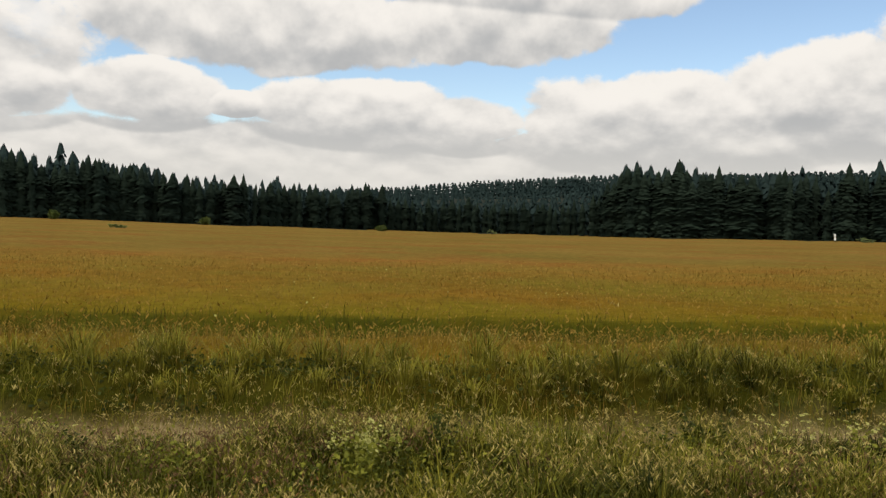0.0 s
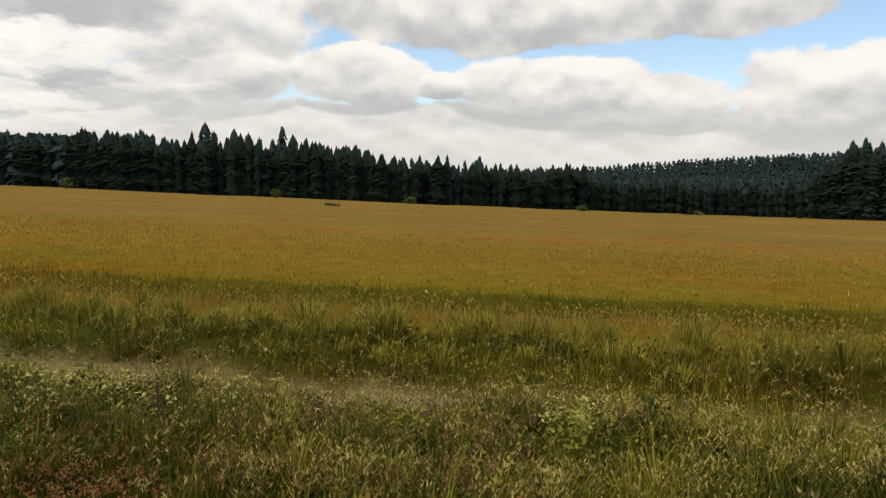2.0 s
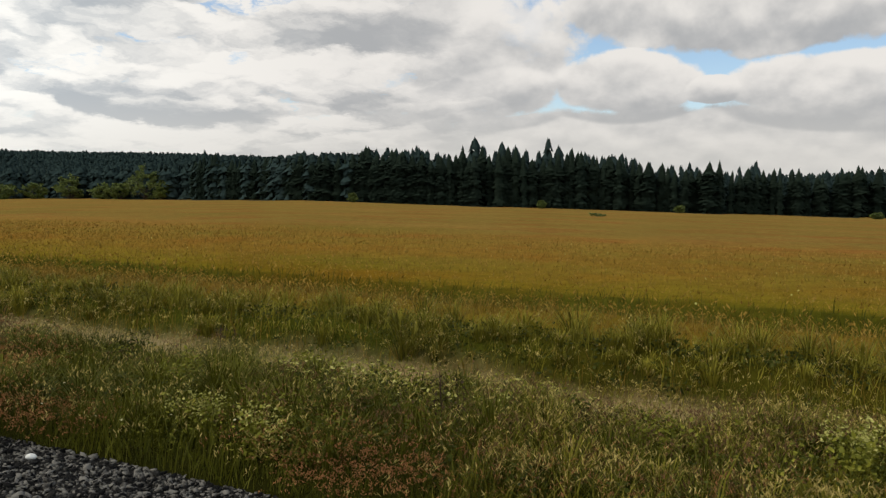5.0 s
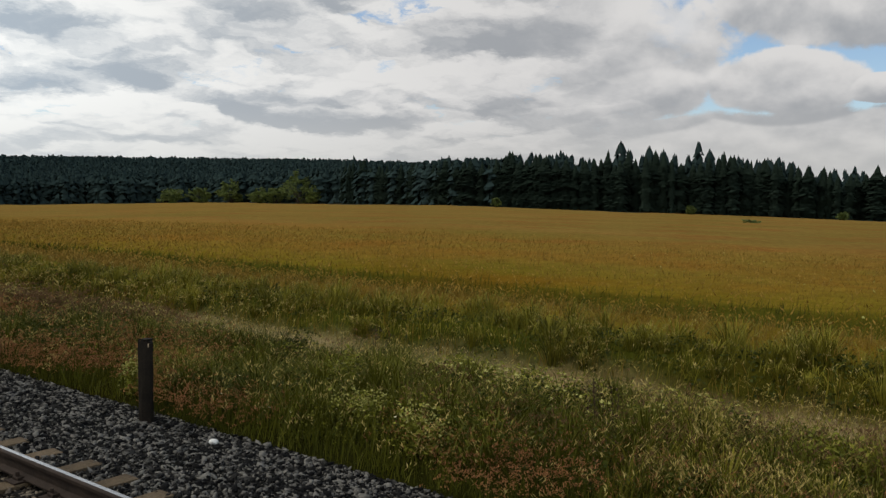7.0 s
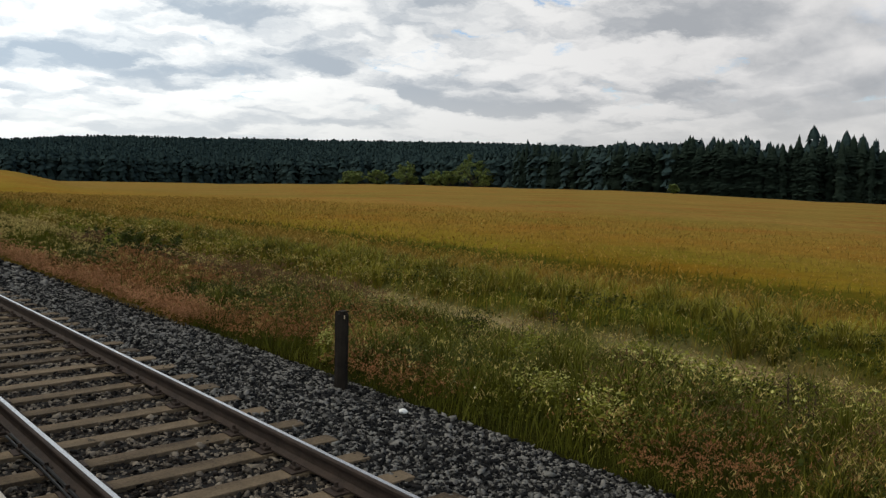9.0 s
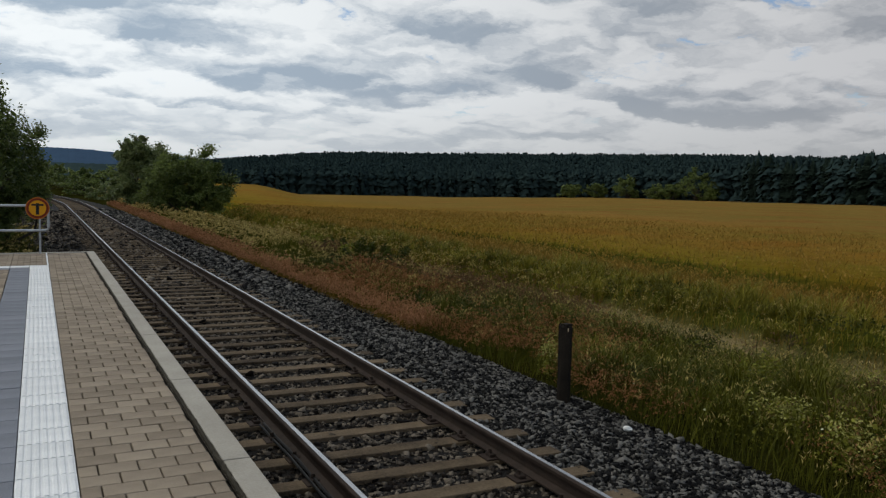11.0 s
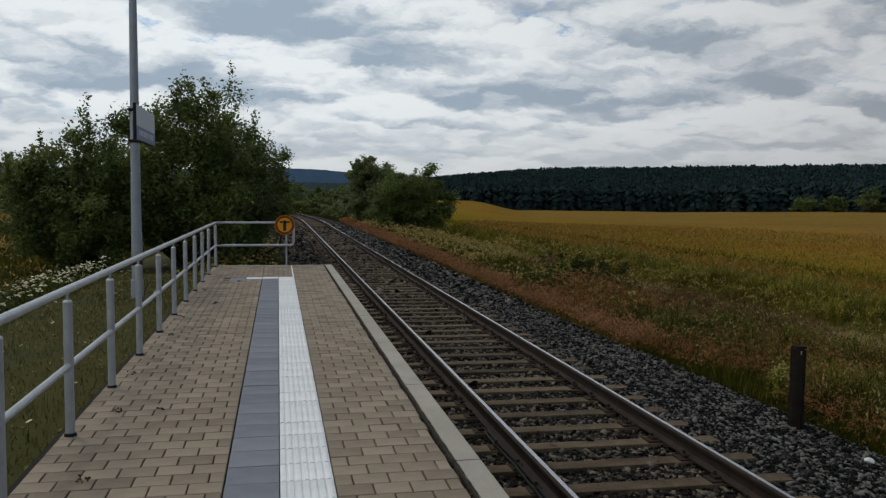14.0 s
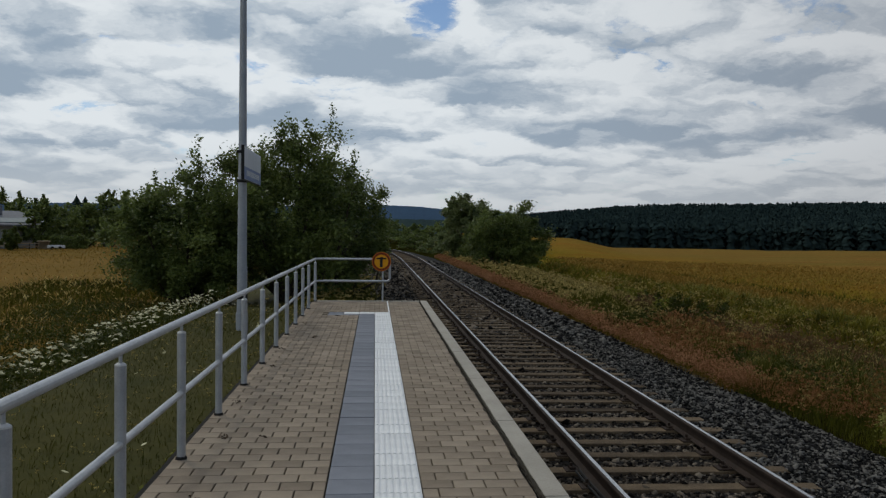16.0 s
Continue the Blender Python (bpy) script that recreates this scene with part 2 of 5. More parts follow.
def meadow_material():
    """Verge, dry lane, meadow edge, old rut and ripe meadow, one after another away from the track, with ragged borders."""
    mt = bpy.data.materials.new("meadow_ground")
    mt.use_nodes = True
    N, L = mt.node_tree.nodes, mt.node_tree.links
    p = N["Principled BSDF"]
    tc = N.new("ShaderNodeTexCoord")
    sep = N.new("ShaderNodeSeparateXYZ")
    L.new(tc.outputs["Object"], sep.inputs[0])

    def nz(scale, detail, rough=0.6):
        n = N.new("ShaderNodeTexNoise")
        L.new(tc.outputs["Object"], n.inputs["Vector"])
        n.inputs["Scale"].default_value, n.inputs["Detail"].default_value, n.inputs["Roughness"].default_value = scale, detail, rough
        return n.outputs["Fac"]

    def m(op, a, b):
        n = N.new("ShaderNodeMath")
        n.operation = op
        for k, v in zip(n.inputs, (a, b)):
            if isinstance(v, float):
                k.default_value = v
            else:
                L.new(v, k)
        return n.outputs[0]

    def mix(f, a, b, kind="MIX"):
        n = N.new("ShaderNodeMix")
        n.data_type, n.blend_type = "RGBA", kind
        for k, v in zip((n.inputs[0], n.inputs[6], n.inputs[7]), (f, a, b)):
            if isinstance(v, (float, tuple)):
                k.default_value = v
            else:
                L.new(v, k)
        return n.outputs[2]

    wob = m("ADD", m("MULTIPLY", m("SUBTRACT", nz(0.9, 5.0), 0.5), 1.3), m("MULTIPLY", m("SUBTRACT", nz(0.12, 3.0), 0.5), 1.5))
    pos = m("DIVIDE", m("ADD", sep.outputs[0], wob), 60.0)
    r = N.new("ShaderNodeValToRGB")
    e = r.color_ramp.elements
    # First stop, the verge, is darkened: shade between tufts put into the ground.
    stops = ((5.4, (0.020, 0.020, 0.004)), (9.0, (0.045, 0.040, 0.008)), (10.2, (0.29, 0.215, 0.105)), (11.3, (0.27, 0.20, 0.095)), (12.1, (0.042, 0.046, 0.006)), (13.4, (0.075, 0.068, 0.008)), (14.4, (0.17, 0.122, 0.014)), (16.2, (0.165, 0.115, 0.014)),
             (17.0, (0.052, 0.052, 0.006)), (18.8, (0.065, 0.060, 0.007)), (20.2, (0.165, 0.115, 0.012)), (27.0, (0.203, 0.128, 0.020)), (42.0, (0.215, 0.128, 0.026)), (60.0, (0.208, 0.129, 0.033)))
    e[0].position, e[0].color = stops[0][0] / 60, (*stops[0][1], 1)
    e[1].position, e[1].color = 1.0, (*stops[-1][1], 1)
    for x, c in stops[1:-1]:
        k = e.new(x / 60)
        k.color = (*c, 1)
    L.new(pos, r.inputs[0])
    patch = N.new("ShaderNodeMapRange")
    L.new(nz(0.045, 5.0, 0.62), patch.inputs[0])
    patch.inputs[1].default_value, patch.inputs[2].default_value = 0.38, 0.66
    col = mix(m("MULTIPLY", patch.outputs[0], 0.75), r.outputs[0], (0.70, 0.86, 0.75, 1.0), "MULTIPLY")
    drift = N.new("ShaderNodeMapRange")
    L.new(nz(0.11, 6.0, 0.65), drift.inputs[0])
    drift.inputs[1].default_value, drift.inputs[2].default_value = 0.46, 0.66
    col = mix(drift.outputs[0], col, (1.08, 0.80, 0.85, 1.0), "MULTIPLY")
    streak = N.new("ShaderNodeMapRange")
    L.new(nz(1.4, 6.0, 0.7), streak.inputs[0])
    streak.inputs[1].default_value, streak.inputs[2].default_value, streak.inputs[3].default_value, streak.inputs[4].default_value = 0.3, 0.72, 0.74, 1.26
    grain = N.new("ShaderNodeMapRange")
    L.new(nz(14.0, 3.0, 0.7), grain.inputs[0])
    grain.inputs[1].default_value, grain.inputs[2].default_value, grain.inputs[3].default_value, grain.inputs[4].default_value = 0.3, 0.7, 0.78, 1.22
    v = N.new("ShaderNodeVectorMath")
    v.operation = "SCALE"
    L.new(col, v.inputs[0])
    L.new(m("MULTIPLY", streak.outputs[0], grain.outputs[0]), v.inputs["Scale"])
    L.new(v.outputs[0], p.inputs["Base Color"])
    p.inputs["Roughness"].default_value, p.inputs["Specular IOR Level"].default_value = 1.0, 0.0
    b = N.new("ShaderNodeBump")
    b.inputs["Strength"].default_value, b.inputs["Distance"].default_value = 0.9, 0.06
    L.new(nz(9.0, 5.0, 0.7), b.inputs["Height"])
    L.new(b.outputs[0], p.inputs["Normal"])
    return mt


M_MEADOW = meadow_material()
M_LAWN = mat("lawn_ground", (0.030, 0.033, 0.005), (0.068, 0.058, 0.012), 0.9, 0.95, 0.5)
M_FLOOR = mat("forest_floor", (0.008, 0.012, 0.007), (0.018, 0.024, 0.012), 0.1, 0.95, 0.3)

M_BLADE = mat("grass_blade_green", (0.006, 0.012, 0.001), (0.125, 0.122, 0.010), 0.5, 0.7, 0.0, by="island", spread=0.16, thin=0.18)
M_BLADE_LIGHT = mat("ripening_grass_blade", (0.014, 0.021, 0.002), (0.29, 0.25, 0.030), 0.5, 0.7, 0.0, by="island", spread=0.18, thin=0.18)
M_BLADE_FIELD = mat("meadow_blade", (0.14, 0.099, 0.013), (0.265, 0.16, 0.033), 0.12, 0.7, 0.0, by="island", spread=0.2, thin=0.18)
M_HEAD_GOLD = mat("golden_seed_head", (0.24, 0.145, 0.022), (0.38, 0.225, 0.055), 0.10, 0.8, 0.0, by="island", spread=0.2, thin=0.15)
M_HEAD_TAN = mat("tan_seed_head", (0.22, 0.16, 0.045), (0.58, 0.46, 0.17), 1.2, 0.8, 0.0, by="island", spread=0.3, thin=0.15)
M_STRAW = mat("dry_lane_straw", (0.24, 0.175, 0.085), (0.50, 0.38, 0.19), 0.6, 0.8, 0.0, by="island", spread=0.35, thin=0.15)
M_HEAD_MAUVE = mat("mauve_seed_head", (0.10, 0.055, 0.027), (0.23, 0.132, 0.062), 1.2, 0.8, 0.0, by="island", spread=0.3, thin=0.2)
M_HEAD_RED = mat("rust_red_seed_head", (0.19, 0.085, 0.03), (0.40, 0.195, 0.08), 1.2, 0.8, 0.0, by="island", spread=0.3, thin=0.2)
M_HEAD_RUST = mat("pale_rust_seed_head", (0.26, 0.125, 0.055), (0.46, 0.245, 0.12), 1.0, 0.8, 0.0, by="island", spread=0.3, thin=0.2)
M_HERB = mat("herb_leaf", (0.009, 0.016, 0.002), (0.085, 0.096, 0.012), 0.7, 0.6, 0.0, by="island", spread=0.17, thin=0.18)
M_HERB_PALE = mat("pale_herb_leaf", (0.06, 0.072, 0.008), (0.29, 0.275, 0.036), 0.9, 0.6, 0.0, by="island", spread=0.18, thin=0.18)
M_PETAL_YELLOW = mat("pale_yellow_blossom", (0.27, 0.26, 0.06), (0.52, 0.49, 0.17), 3.0, 0.7, 0.0, by="island", spread=0.35, thin=0.2)
M_PETAL_WHITE = mat("white_petal", (0.33, 0.31, 0.17), (0.64, 0.60, 0.39), 3.0, 0.7, 0.0, by="island", spread=0.4)
M_STEM_DARK = mat("dark_dock_stem", (0.035, 0.022, 0.014), (0.08, 0.05, 0.03), 5.0, 0.8, 0.0)
M_LEAF = mat("bush_leaf", (0.016, 0.034, 0.009), (0.215, 0.262, 0.068), 0.5, 0.42, 0.0, by="island", spread=0.22, thin=0.4, spec=0.2)
M_LEAF_SILVER = mat("willow_leaf", (0.05, 0.078, 0.024), (0.23, 0.265, 0.10), 0.5, 0.42, 0.0, by="island", spread=0.24, thin=0.4, spec=0.25)
M_BARK = mat("bark", (0.03, 0.024, 0.018), (0.075, 0.06, 0.045), 6.0, 0.9, 0.5)
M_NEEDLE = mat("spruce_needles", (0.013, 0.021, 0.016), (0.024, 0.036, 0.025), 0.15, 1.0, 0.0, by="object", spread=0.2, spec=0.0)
# Needles of the far trees, with blue distance haze mixed into the colour.
M_NEEDLE_HAZY = mat("hazy_spruce_needles", (0.018, 0.031, 0.030), (0.028, 0.044, 0.041), 0.02, 1.0, 0.0, by="island", spread=0.2, spec=0.0)
M_OLDWOOD = mat("old_dark_timber", (0.007, 0.0055, 0.004), (0.026, 0.020, 0.014), 5.0, 0.85, 0.6, fine=14)
M_WHITESTONE = mat("white_stone", (0.55, 0.54, 0.5), (0.8, 0.79, 0.75), 8.0, 0.8, 0.4)
M_YELLOW = mat("yellow_sign_face", (0.62, 0.27, 0.01), (0.72, 0.33, 0.015), 6.0, 0.45, 0.02)
M_RED = mat("red_sign_rim", (0.14, 0.022, 0.010), (0.20, 0.034, 0.014), 6.0, 0.45, 0.02)
M_RIM = mat("orange_sign_rim", (0.42, 0.12, 0.015), (0.50, 0.16, 0.02), 6.0, 0.45, 0.02)
M_BLACK = mat("black_paint", (0.012, 0.012, 0.012), (0.03, 0.03, 0.03), 6.0, 0.5, 0.02)
# White sign face, dimmed and blued: its shadow side is in the colour.
M_SIGN_SHADED = mat("shaded_white_enamel", (0.30, 0.34, 0.38), (0.38, 0.42, 0.46), 4.0, 0.4, 0.02)
M_SIGNBLUE = mat("blue_enamel", (0.03, 0.08, 0.21), (0.05, 0.11, 0.27), 4.0, 0.4, 0.02)
M_WALL = mat("pale_render", (0.24, 0.26, 0.25), (0.34, 0.36, 0.34), 1.0, 0.9, 0.1)
M_ROOF = mat("grey_roof_tile", (0.16, 0.16, 0.165), (0.26, 0.26, 0.265), 2.0, 0.8, 0.3)
M_FASCIA = mat("white_fascia", (0.6, 0.6, 0.58), (0.75, 0.75, 0.73), 2.0, 0.6, 0.05)
M_GLASS = mat("dark_window_pane", (0.02, 0.025, 0.03), (0.04, 0.045, 0.05), 2.0, 0.1, 0.0, spec=0.6)
M_TIMBER = mat("pale_timber", (0.25, 0.19, 0.12), (0.42, 0.33, 0.22), 4.0, 0.85, 0.3)
# Haze of the distance is put into this ridge's blue base colour.
M_RIDGE = mat("hazy_wooded_ridge", (0.030, 0.062, 0.108), (0.045, 0.085, 0.138), 0.004, 1.0, 0.0)
# A weaker haze tint is painted into the nearer slope.
M_RIDGE_NEAR = mat("hazy_wooded_slope", (0.012, 0.026, 0.026), (0.03, 0.055, 0.05), 0.02, 1.0, 0.0)


# ---- mesh helpers ----
def link(name, me, material, parent=None, label=""):
    for x in material if isinstance(material, (list, tuple)) else [material]:
        me.materials.append(x)
    ob = new(name, me)
    if parent:
        ob.parent = parent
    if label:
        ob["label"] = label
    return ob


def part(name, bm, material, parent=None, label="", smooth=False):
    me = bpy.data.meshes.new(name)
    bm.normal_update()
    bm.to_mesh(me)
    bm.free()
    if smooth:
        me.polygons.foreach_set("use_smooth", [True] * len(me.polygons))
    return link(name, me, material, parent, label)


def tri_mesh(name, verts, tris, slots=None):
    me = bpy.data.meshes.new(name)
    verts, tris = np.asarray(verts, np.float32), np.asarray(tris, np.int32)
    me.vertices.add(len(verts))
    me.vertices.foreach_set("co", verts.ravel())
    me.loops.add(tris.size)
    me.loops.foreach_set("vertex_index", tris.ravel())
    me.polygons.add(len(tris))
    me.polygons.foreach_set("loop_start", np.arange(0, tris.size, 3, dtype=np.int32))
    if slots is not None:
        me.polygons.foreach_set("material_index", np.asarray(slots, np.int32))
    me.update()
    me.validate()
    return me


def add_box(bm, x0, x1, y0, y1, z0, z1, bevel=0.0):
    vs = [bm.verts.new((x, y, z)) for z in (z0, z1) for y in (y0, y1) for x in (x0, x1)]
    fs = [bm.faces.new([vs[i] for i in q]) for q in ((0, 2, 3, 1), (4, 5, 7, 6), (0, 1, 5, 4), (2, 6, 7, 3), (0, 4, 6, 2), (1, 3, 7, 5))]
    if bevel:
        es = {e for f in fs for e in f.edges}
        bmesh.ops.bevel(bm, geom=list(es), offset=bevel, segments=2, affect="EDGES", profile=0.6)
    return bm


def box(x0, x1, y0, y1, z0, z1, bevel=0.0):
    return add_box(bmesh.new(), x0, x1, y0, y1, z0, z1, bevel)


def add_tube(bm, pts, radii, n=10, caps=True):
    """A round bar through the points."""
    pts = [Vector(p) for p in pts]
    if isinstance(radii, (int, float)):
        radii = [radii] * len(pts)
    rings = []
    for i, (p, r) in enumerate(zip(pts, radii)):
        d = (pts[min(i + 1, len(pts) - 1)] - pts[max(i - 1, 0)]).normalized()
        a = d.orthogonal().normalized() if abs(d.z) < 0.99 else Vector((1, 0, 0))
        if abs(d.z) < 0.99:
            a = d.cross(Vector((0, 0, 1))).normalized()
        b = d.cross(a)
        rings.append([bm.verts.new(p + (a * math.cos(k * math.tau / n) + b * math.sin(k * math.tau / n)) * r) for k in range(n)])
    for q, s in zip(rings, rings[1:]):
        for k in range(n):
            bm.faces.new((q[k], q[(k + 1) % n], s[(k + 1) % n], s[k]))
    if caps:
        bm.faces.new(rings[0][::-1])
        bm.faces.new(rings[-1])
    return bm


def tube(pts, radii, n=10, caps=True):
    return add_tube(bmesh.new(), pts, radii, n, caps)


# ---- the lie of the land ----
X_TRACK, RAIL_TOP, EDGE, PLAT_END = 2.65, -0.55, 1.03, 18.4


def track_x(y):
    return X_TRACK - np.maximum(np.asarray(y, float) - 62, 0) ** 2 / 800


AZ = [0, 6, 9, 11, 15, 17.3, 26, 37, 45, 54, 60, 66, 80, 94, 107, 122, 140, 180]
EDGE_EL = [-0.9, -1.0, -1.02, -1.02, -1.02, -1.02, -1.05, -0.88, -0.98, -1.03, -1.25, -1.42, -1.72, -1.86, -1.86, -1.58, -1.4, -1.4]
EDGE_R = [600, 600, 600, 600, 600, 600, 620, 590, 460, 330, 300, 292, 290, 330, 262, 250, 250, 250]
HILL_Z = [-9, -6, 4, 8, 14, 16, 17, 17, 14, 2, -4, -6, -6, 4, 2, 2, 0, -6]


def land(x, y):
    x, y = np.asarray(x, float), np.asarray(y, float)
    s = x - track_x(y)
    r, az = np.hypot(x, y), np.degrees(np.arctan2(x, y))
    near = np.interp(s, [1.35, 1.9, 2.75, 3.6, 5.2, 6.8, 7.6, 9.2, 10.4, 14.0], [-0.752, -0.775, -0.88, -0.95, -1.05, -1.26, -1.34, -1.34, -1.28, -1.3])
    el, rr, hz = np.interp(az, AZ, EDGE_EL), np.interp(az, AZ, EDGE_R), np.interp(az, AZ, HILL_Z)
    ze = 1.55 + rr * np.tan(np.radians(el))
    r0 = np.minimum(14 / np.maximum(np.sin(np.radians(az)), 0.02), 150)
    k = np.clip((r - r0) / np.maximum(rr - r0, 1), 0, 1)
    far = -1.3 + (ze + 1.3) * k
    far = far + 3.4 * np.exp(-((r - 215) / 62) ** 2) * np.clip((17.6 - az) / 4.2, 0, 1) * np.clip((az - 2) / 4, 0, 1)
    up = np.clip((r - rr - 12) / 260, 0, 1)
    far = far + (hz - ze) * up * up * (3 - 2 * up)
    far = far + 13 * np.clip((r - 470) / 230, 0, 1) * np.clip((az - 88) / 14, 0, 1) * np.clip((160 - az) / 20, 0, 1)
    right = np.where(x > 13, far, near)
    # the side of the platform
    lawn = np.interp(-s, [1.35, 2.2, 3.6, 4.1, 6.2, 8.5, 12.0, 130.0, 4000.0], [-0.752, -0.785, -0.85, -0.16, -0.14, -0.85, -1.05, -1.75, -6.0])
    open_left = np.interp(-s, [1.35, 2.4, 3.4, 6.0, 8.5, 12.0, 130.0, 4000.0], [-0.752, -0.785, -0.85, -0.75, -0.9, -1.05, -1.75, -6.0])
    t = np.clip((y - 18.0) / 2.0, 0, 1)
    left = lawn * (1 - t) + open_left * t
    ripple = 0.035 * np.sin(x * 1.3 + 0.7 * np.sin(y * 0.9)) * np.cos(y * 1.1 + 0.5 * x) * np.clip((np.abs(s) - 2.9) / 1.5, 0, 1)
    hummock = 0.5 + 0.5 * np.sin(x * 2.3 + 1.7 * np.sin(y * 1.1)) * np.sin(y * 2.0 + 1.2 * np.sin(x * 1.6))
    thatch = np.interp(s, [3.0, 3.9, 6.0, 7.2, 9.25, 9.8, 13.6, 14.6, 15.4, 16.6], [0, 0.20, 0.22, 0.0, 0.0, 0.40, 0.40, 0.12, 0.12, 0.40])
    thatch = thatch * np.where(s < 7.4, 0.25 + 1.15 * hummock, 0.88 + 0.2 * hummock) + np.interp(-s, [8.0, 11.0], [0, 0.3])
    return np.where(s > 0, right, left) + ripple + thatch


def grow(a, b, step, to, f):
    out = list(np.arange(a, b + 1e-6, step))
    d = step
    while out[-1] < to:
        d *= f
        out.append(out[-1] + d)
    d = step
    low = [a]
    while low[-1] > -to:
        d *= f
        low.append(low[-1] - d)
    return np.array(low[:0:-1] + out)


def build_ground():
    gx, gy = grow(-12, 22, 0.25, 4300, 1.09), grow(-6, 40, 0.4, 4300, 1.09)
    X, Y = np.meshgrid(gx, gy)
    Z = land(X, Y)
    nx, ny = len(gx), len(gy)
    idx = np.arange(nx * ny).reshape(ny, nx)
    q = np.stack([idx[:-1, :-1], idx[:-1, 1:], idx[1:, 1:], idx[1:, :-1]], -1).reshape(-1, 4)
    tris = np.concatenate([q[:, [0, 1, 2]], q[:, [0, 2, 3]]])
    P = np.stack([X.ravel(), Y.ravel(), Z.ravel()], 1)
    c = np.tile(P[q].mean(1), (2, 1))
    s, r, az = c[:, 0] - track_x(c[:, 1]), np.hypot(c[:, 0], c[:, 1]), np.degrees(np.arctan2(c[:, 0], c[:, 1]))
    slot = np.full(len(tris), 2)
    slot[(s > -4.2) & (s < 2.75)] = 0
    slot[s >= 2.75] = 1
    slot[(s <= -4.2) & (s > -9)] = 3
    slot[(s <= -3.0) & (s > -9) & (c[:, 1] > 18.5)] = 3
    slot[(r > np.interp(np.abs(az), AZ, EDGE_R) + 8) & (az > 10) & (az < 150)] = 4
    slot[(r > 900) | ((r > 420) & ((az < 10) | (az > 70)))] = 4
    me = tri_mesh("ground", P, tris, slot)
    me.polygons.foreach_set("use_smooth", [True] * len(me.polygons))
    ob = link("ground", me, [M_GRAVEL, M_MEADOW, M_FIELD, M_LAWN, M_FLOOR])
    tagged(ob, "rolling meadow ground with gravel track bed and dry lane", "ground", kind="structure")


build_ground()


def build_ridges():
    for name, dist, mt, lab, pts in (
            ("backdrop", 3200, M_RIDGE, "distant wooded ridge on the horizon, haze painted blue", ((-60, 1.2), (-30, 1.4), (-20, 1.55), (-8, 1.6), (0, 1.78), (3, 1.7), (5, 1.5), (12, 1.2), (20, 0.8), (30, 0.2))),
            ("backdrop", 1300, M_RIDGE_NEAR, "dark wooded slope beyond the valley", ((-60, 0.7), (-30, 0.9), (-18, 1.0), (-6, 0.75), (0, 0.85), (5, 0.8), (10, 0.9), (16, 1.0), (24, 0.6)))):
        rng = np.random.default_rng(7)
        a = np.arange(pts[0][0], pts[-1][0], 0.08)
        e = np.interp(a, *zip(*pts)) + rng.normal(0, 0.012, len(a))
        px, py = dist * np.sin(np.radians(a)), dist * np.cos(np.radians(a))
        top = np.stack([px, py, 1.5 + dist * np.tan(np.radians(e))], 1)
        low = np.stack([px * 0.9, py * 0.9, np.full(len(a), -30.0)], 1)
        n = len(a)
        i = np.arange(n - 1)
        tris = np.concatenate([np.stack([i, i + 1, i + n], 1), np.stack([i + 1, i + n + 1, i + n], 1)])
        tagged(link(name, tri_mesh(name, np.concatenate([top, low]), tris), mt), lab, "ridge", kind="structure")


build_ridges()


# ---- the railway ----
def build_rails():
    foot = [(-0.062, 0.0), (0.062, 0.0), (0.062, 0.012), (0.012, 0.032), (-0.012, 0.032), (-0.062, 0.012)]
    web = [(-0.012, 0.032), (0.012, 0.032), (0.009, 0.108), (-0.009, 0.108)]
    head = [(-0.009, 0.106), (0.009, 0.106), (0.034, 0.118), (0.036, 0.142), (0.028, 0.150), (0.010, 0.152), (-0.010, 0.152), (-0.028, 0.150), (-0.036, 0.142), (-0.034, 0.118)]
    ys = np.concatenate([np.arange(-14, 62, 4.0), np.arange(62, 150, 3.0)])
    for side in (-1, 1):
        hub = new("rail")
        for name, prof, bright in (("foot", foot, ()), ("web", web, ()), ("head", head, (4, 5))):
            bm, rings, n = bmesh.new(), [], len(prof)
            for y in ys:
                x = float(track_x(y)) + side * 0.7525
                rings.append([bm.verts.new((x + a, y, RAIL_TOP - 0.152 + b)) for a, b in prof])
            for q, r in zip(rings, rings[1:]):
                for k in range(n):
                    f = bm.faces.new((q[k], q[(k + 1) % n], r[(k + 1) % n], r[k]))
                    f.material_index = 1 if k in bright else 0
            bm.faces.new(rings[0])
            part(name, bm, [M_RAIL, M_RAILTOP], hub)
        tagged(hub, "rusty steel rail with a polished running surface", "rail", "rails of the track")


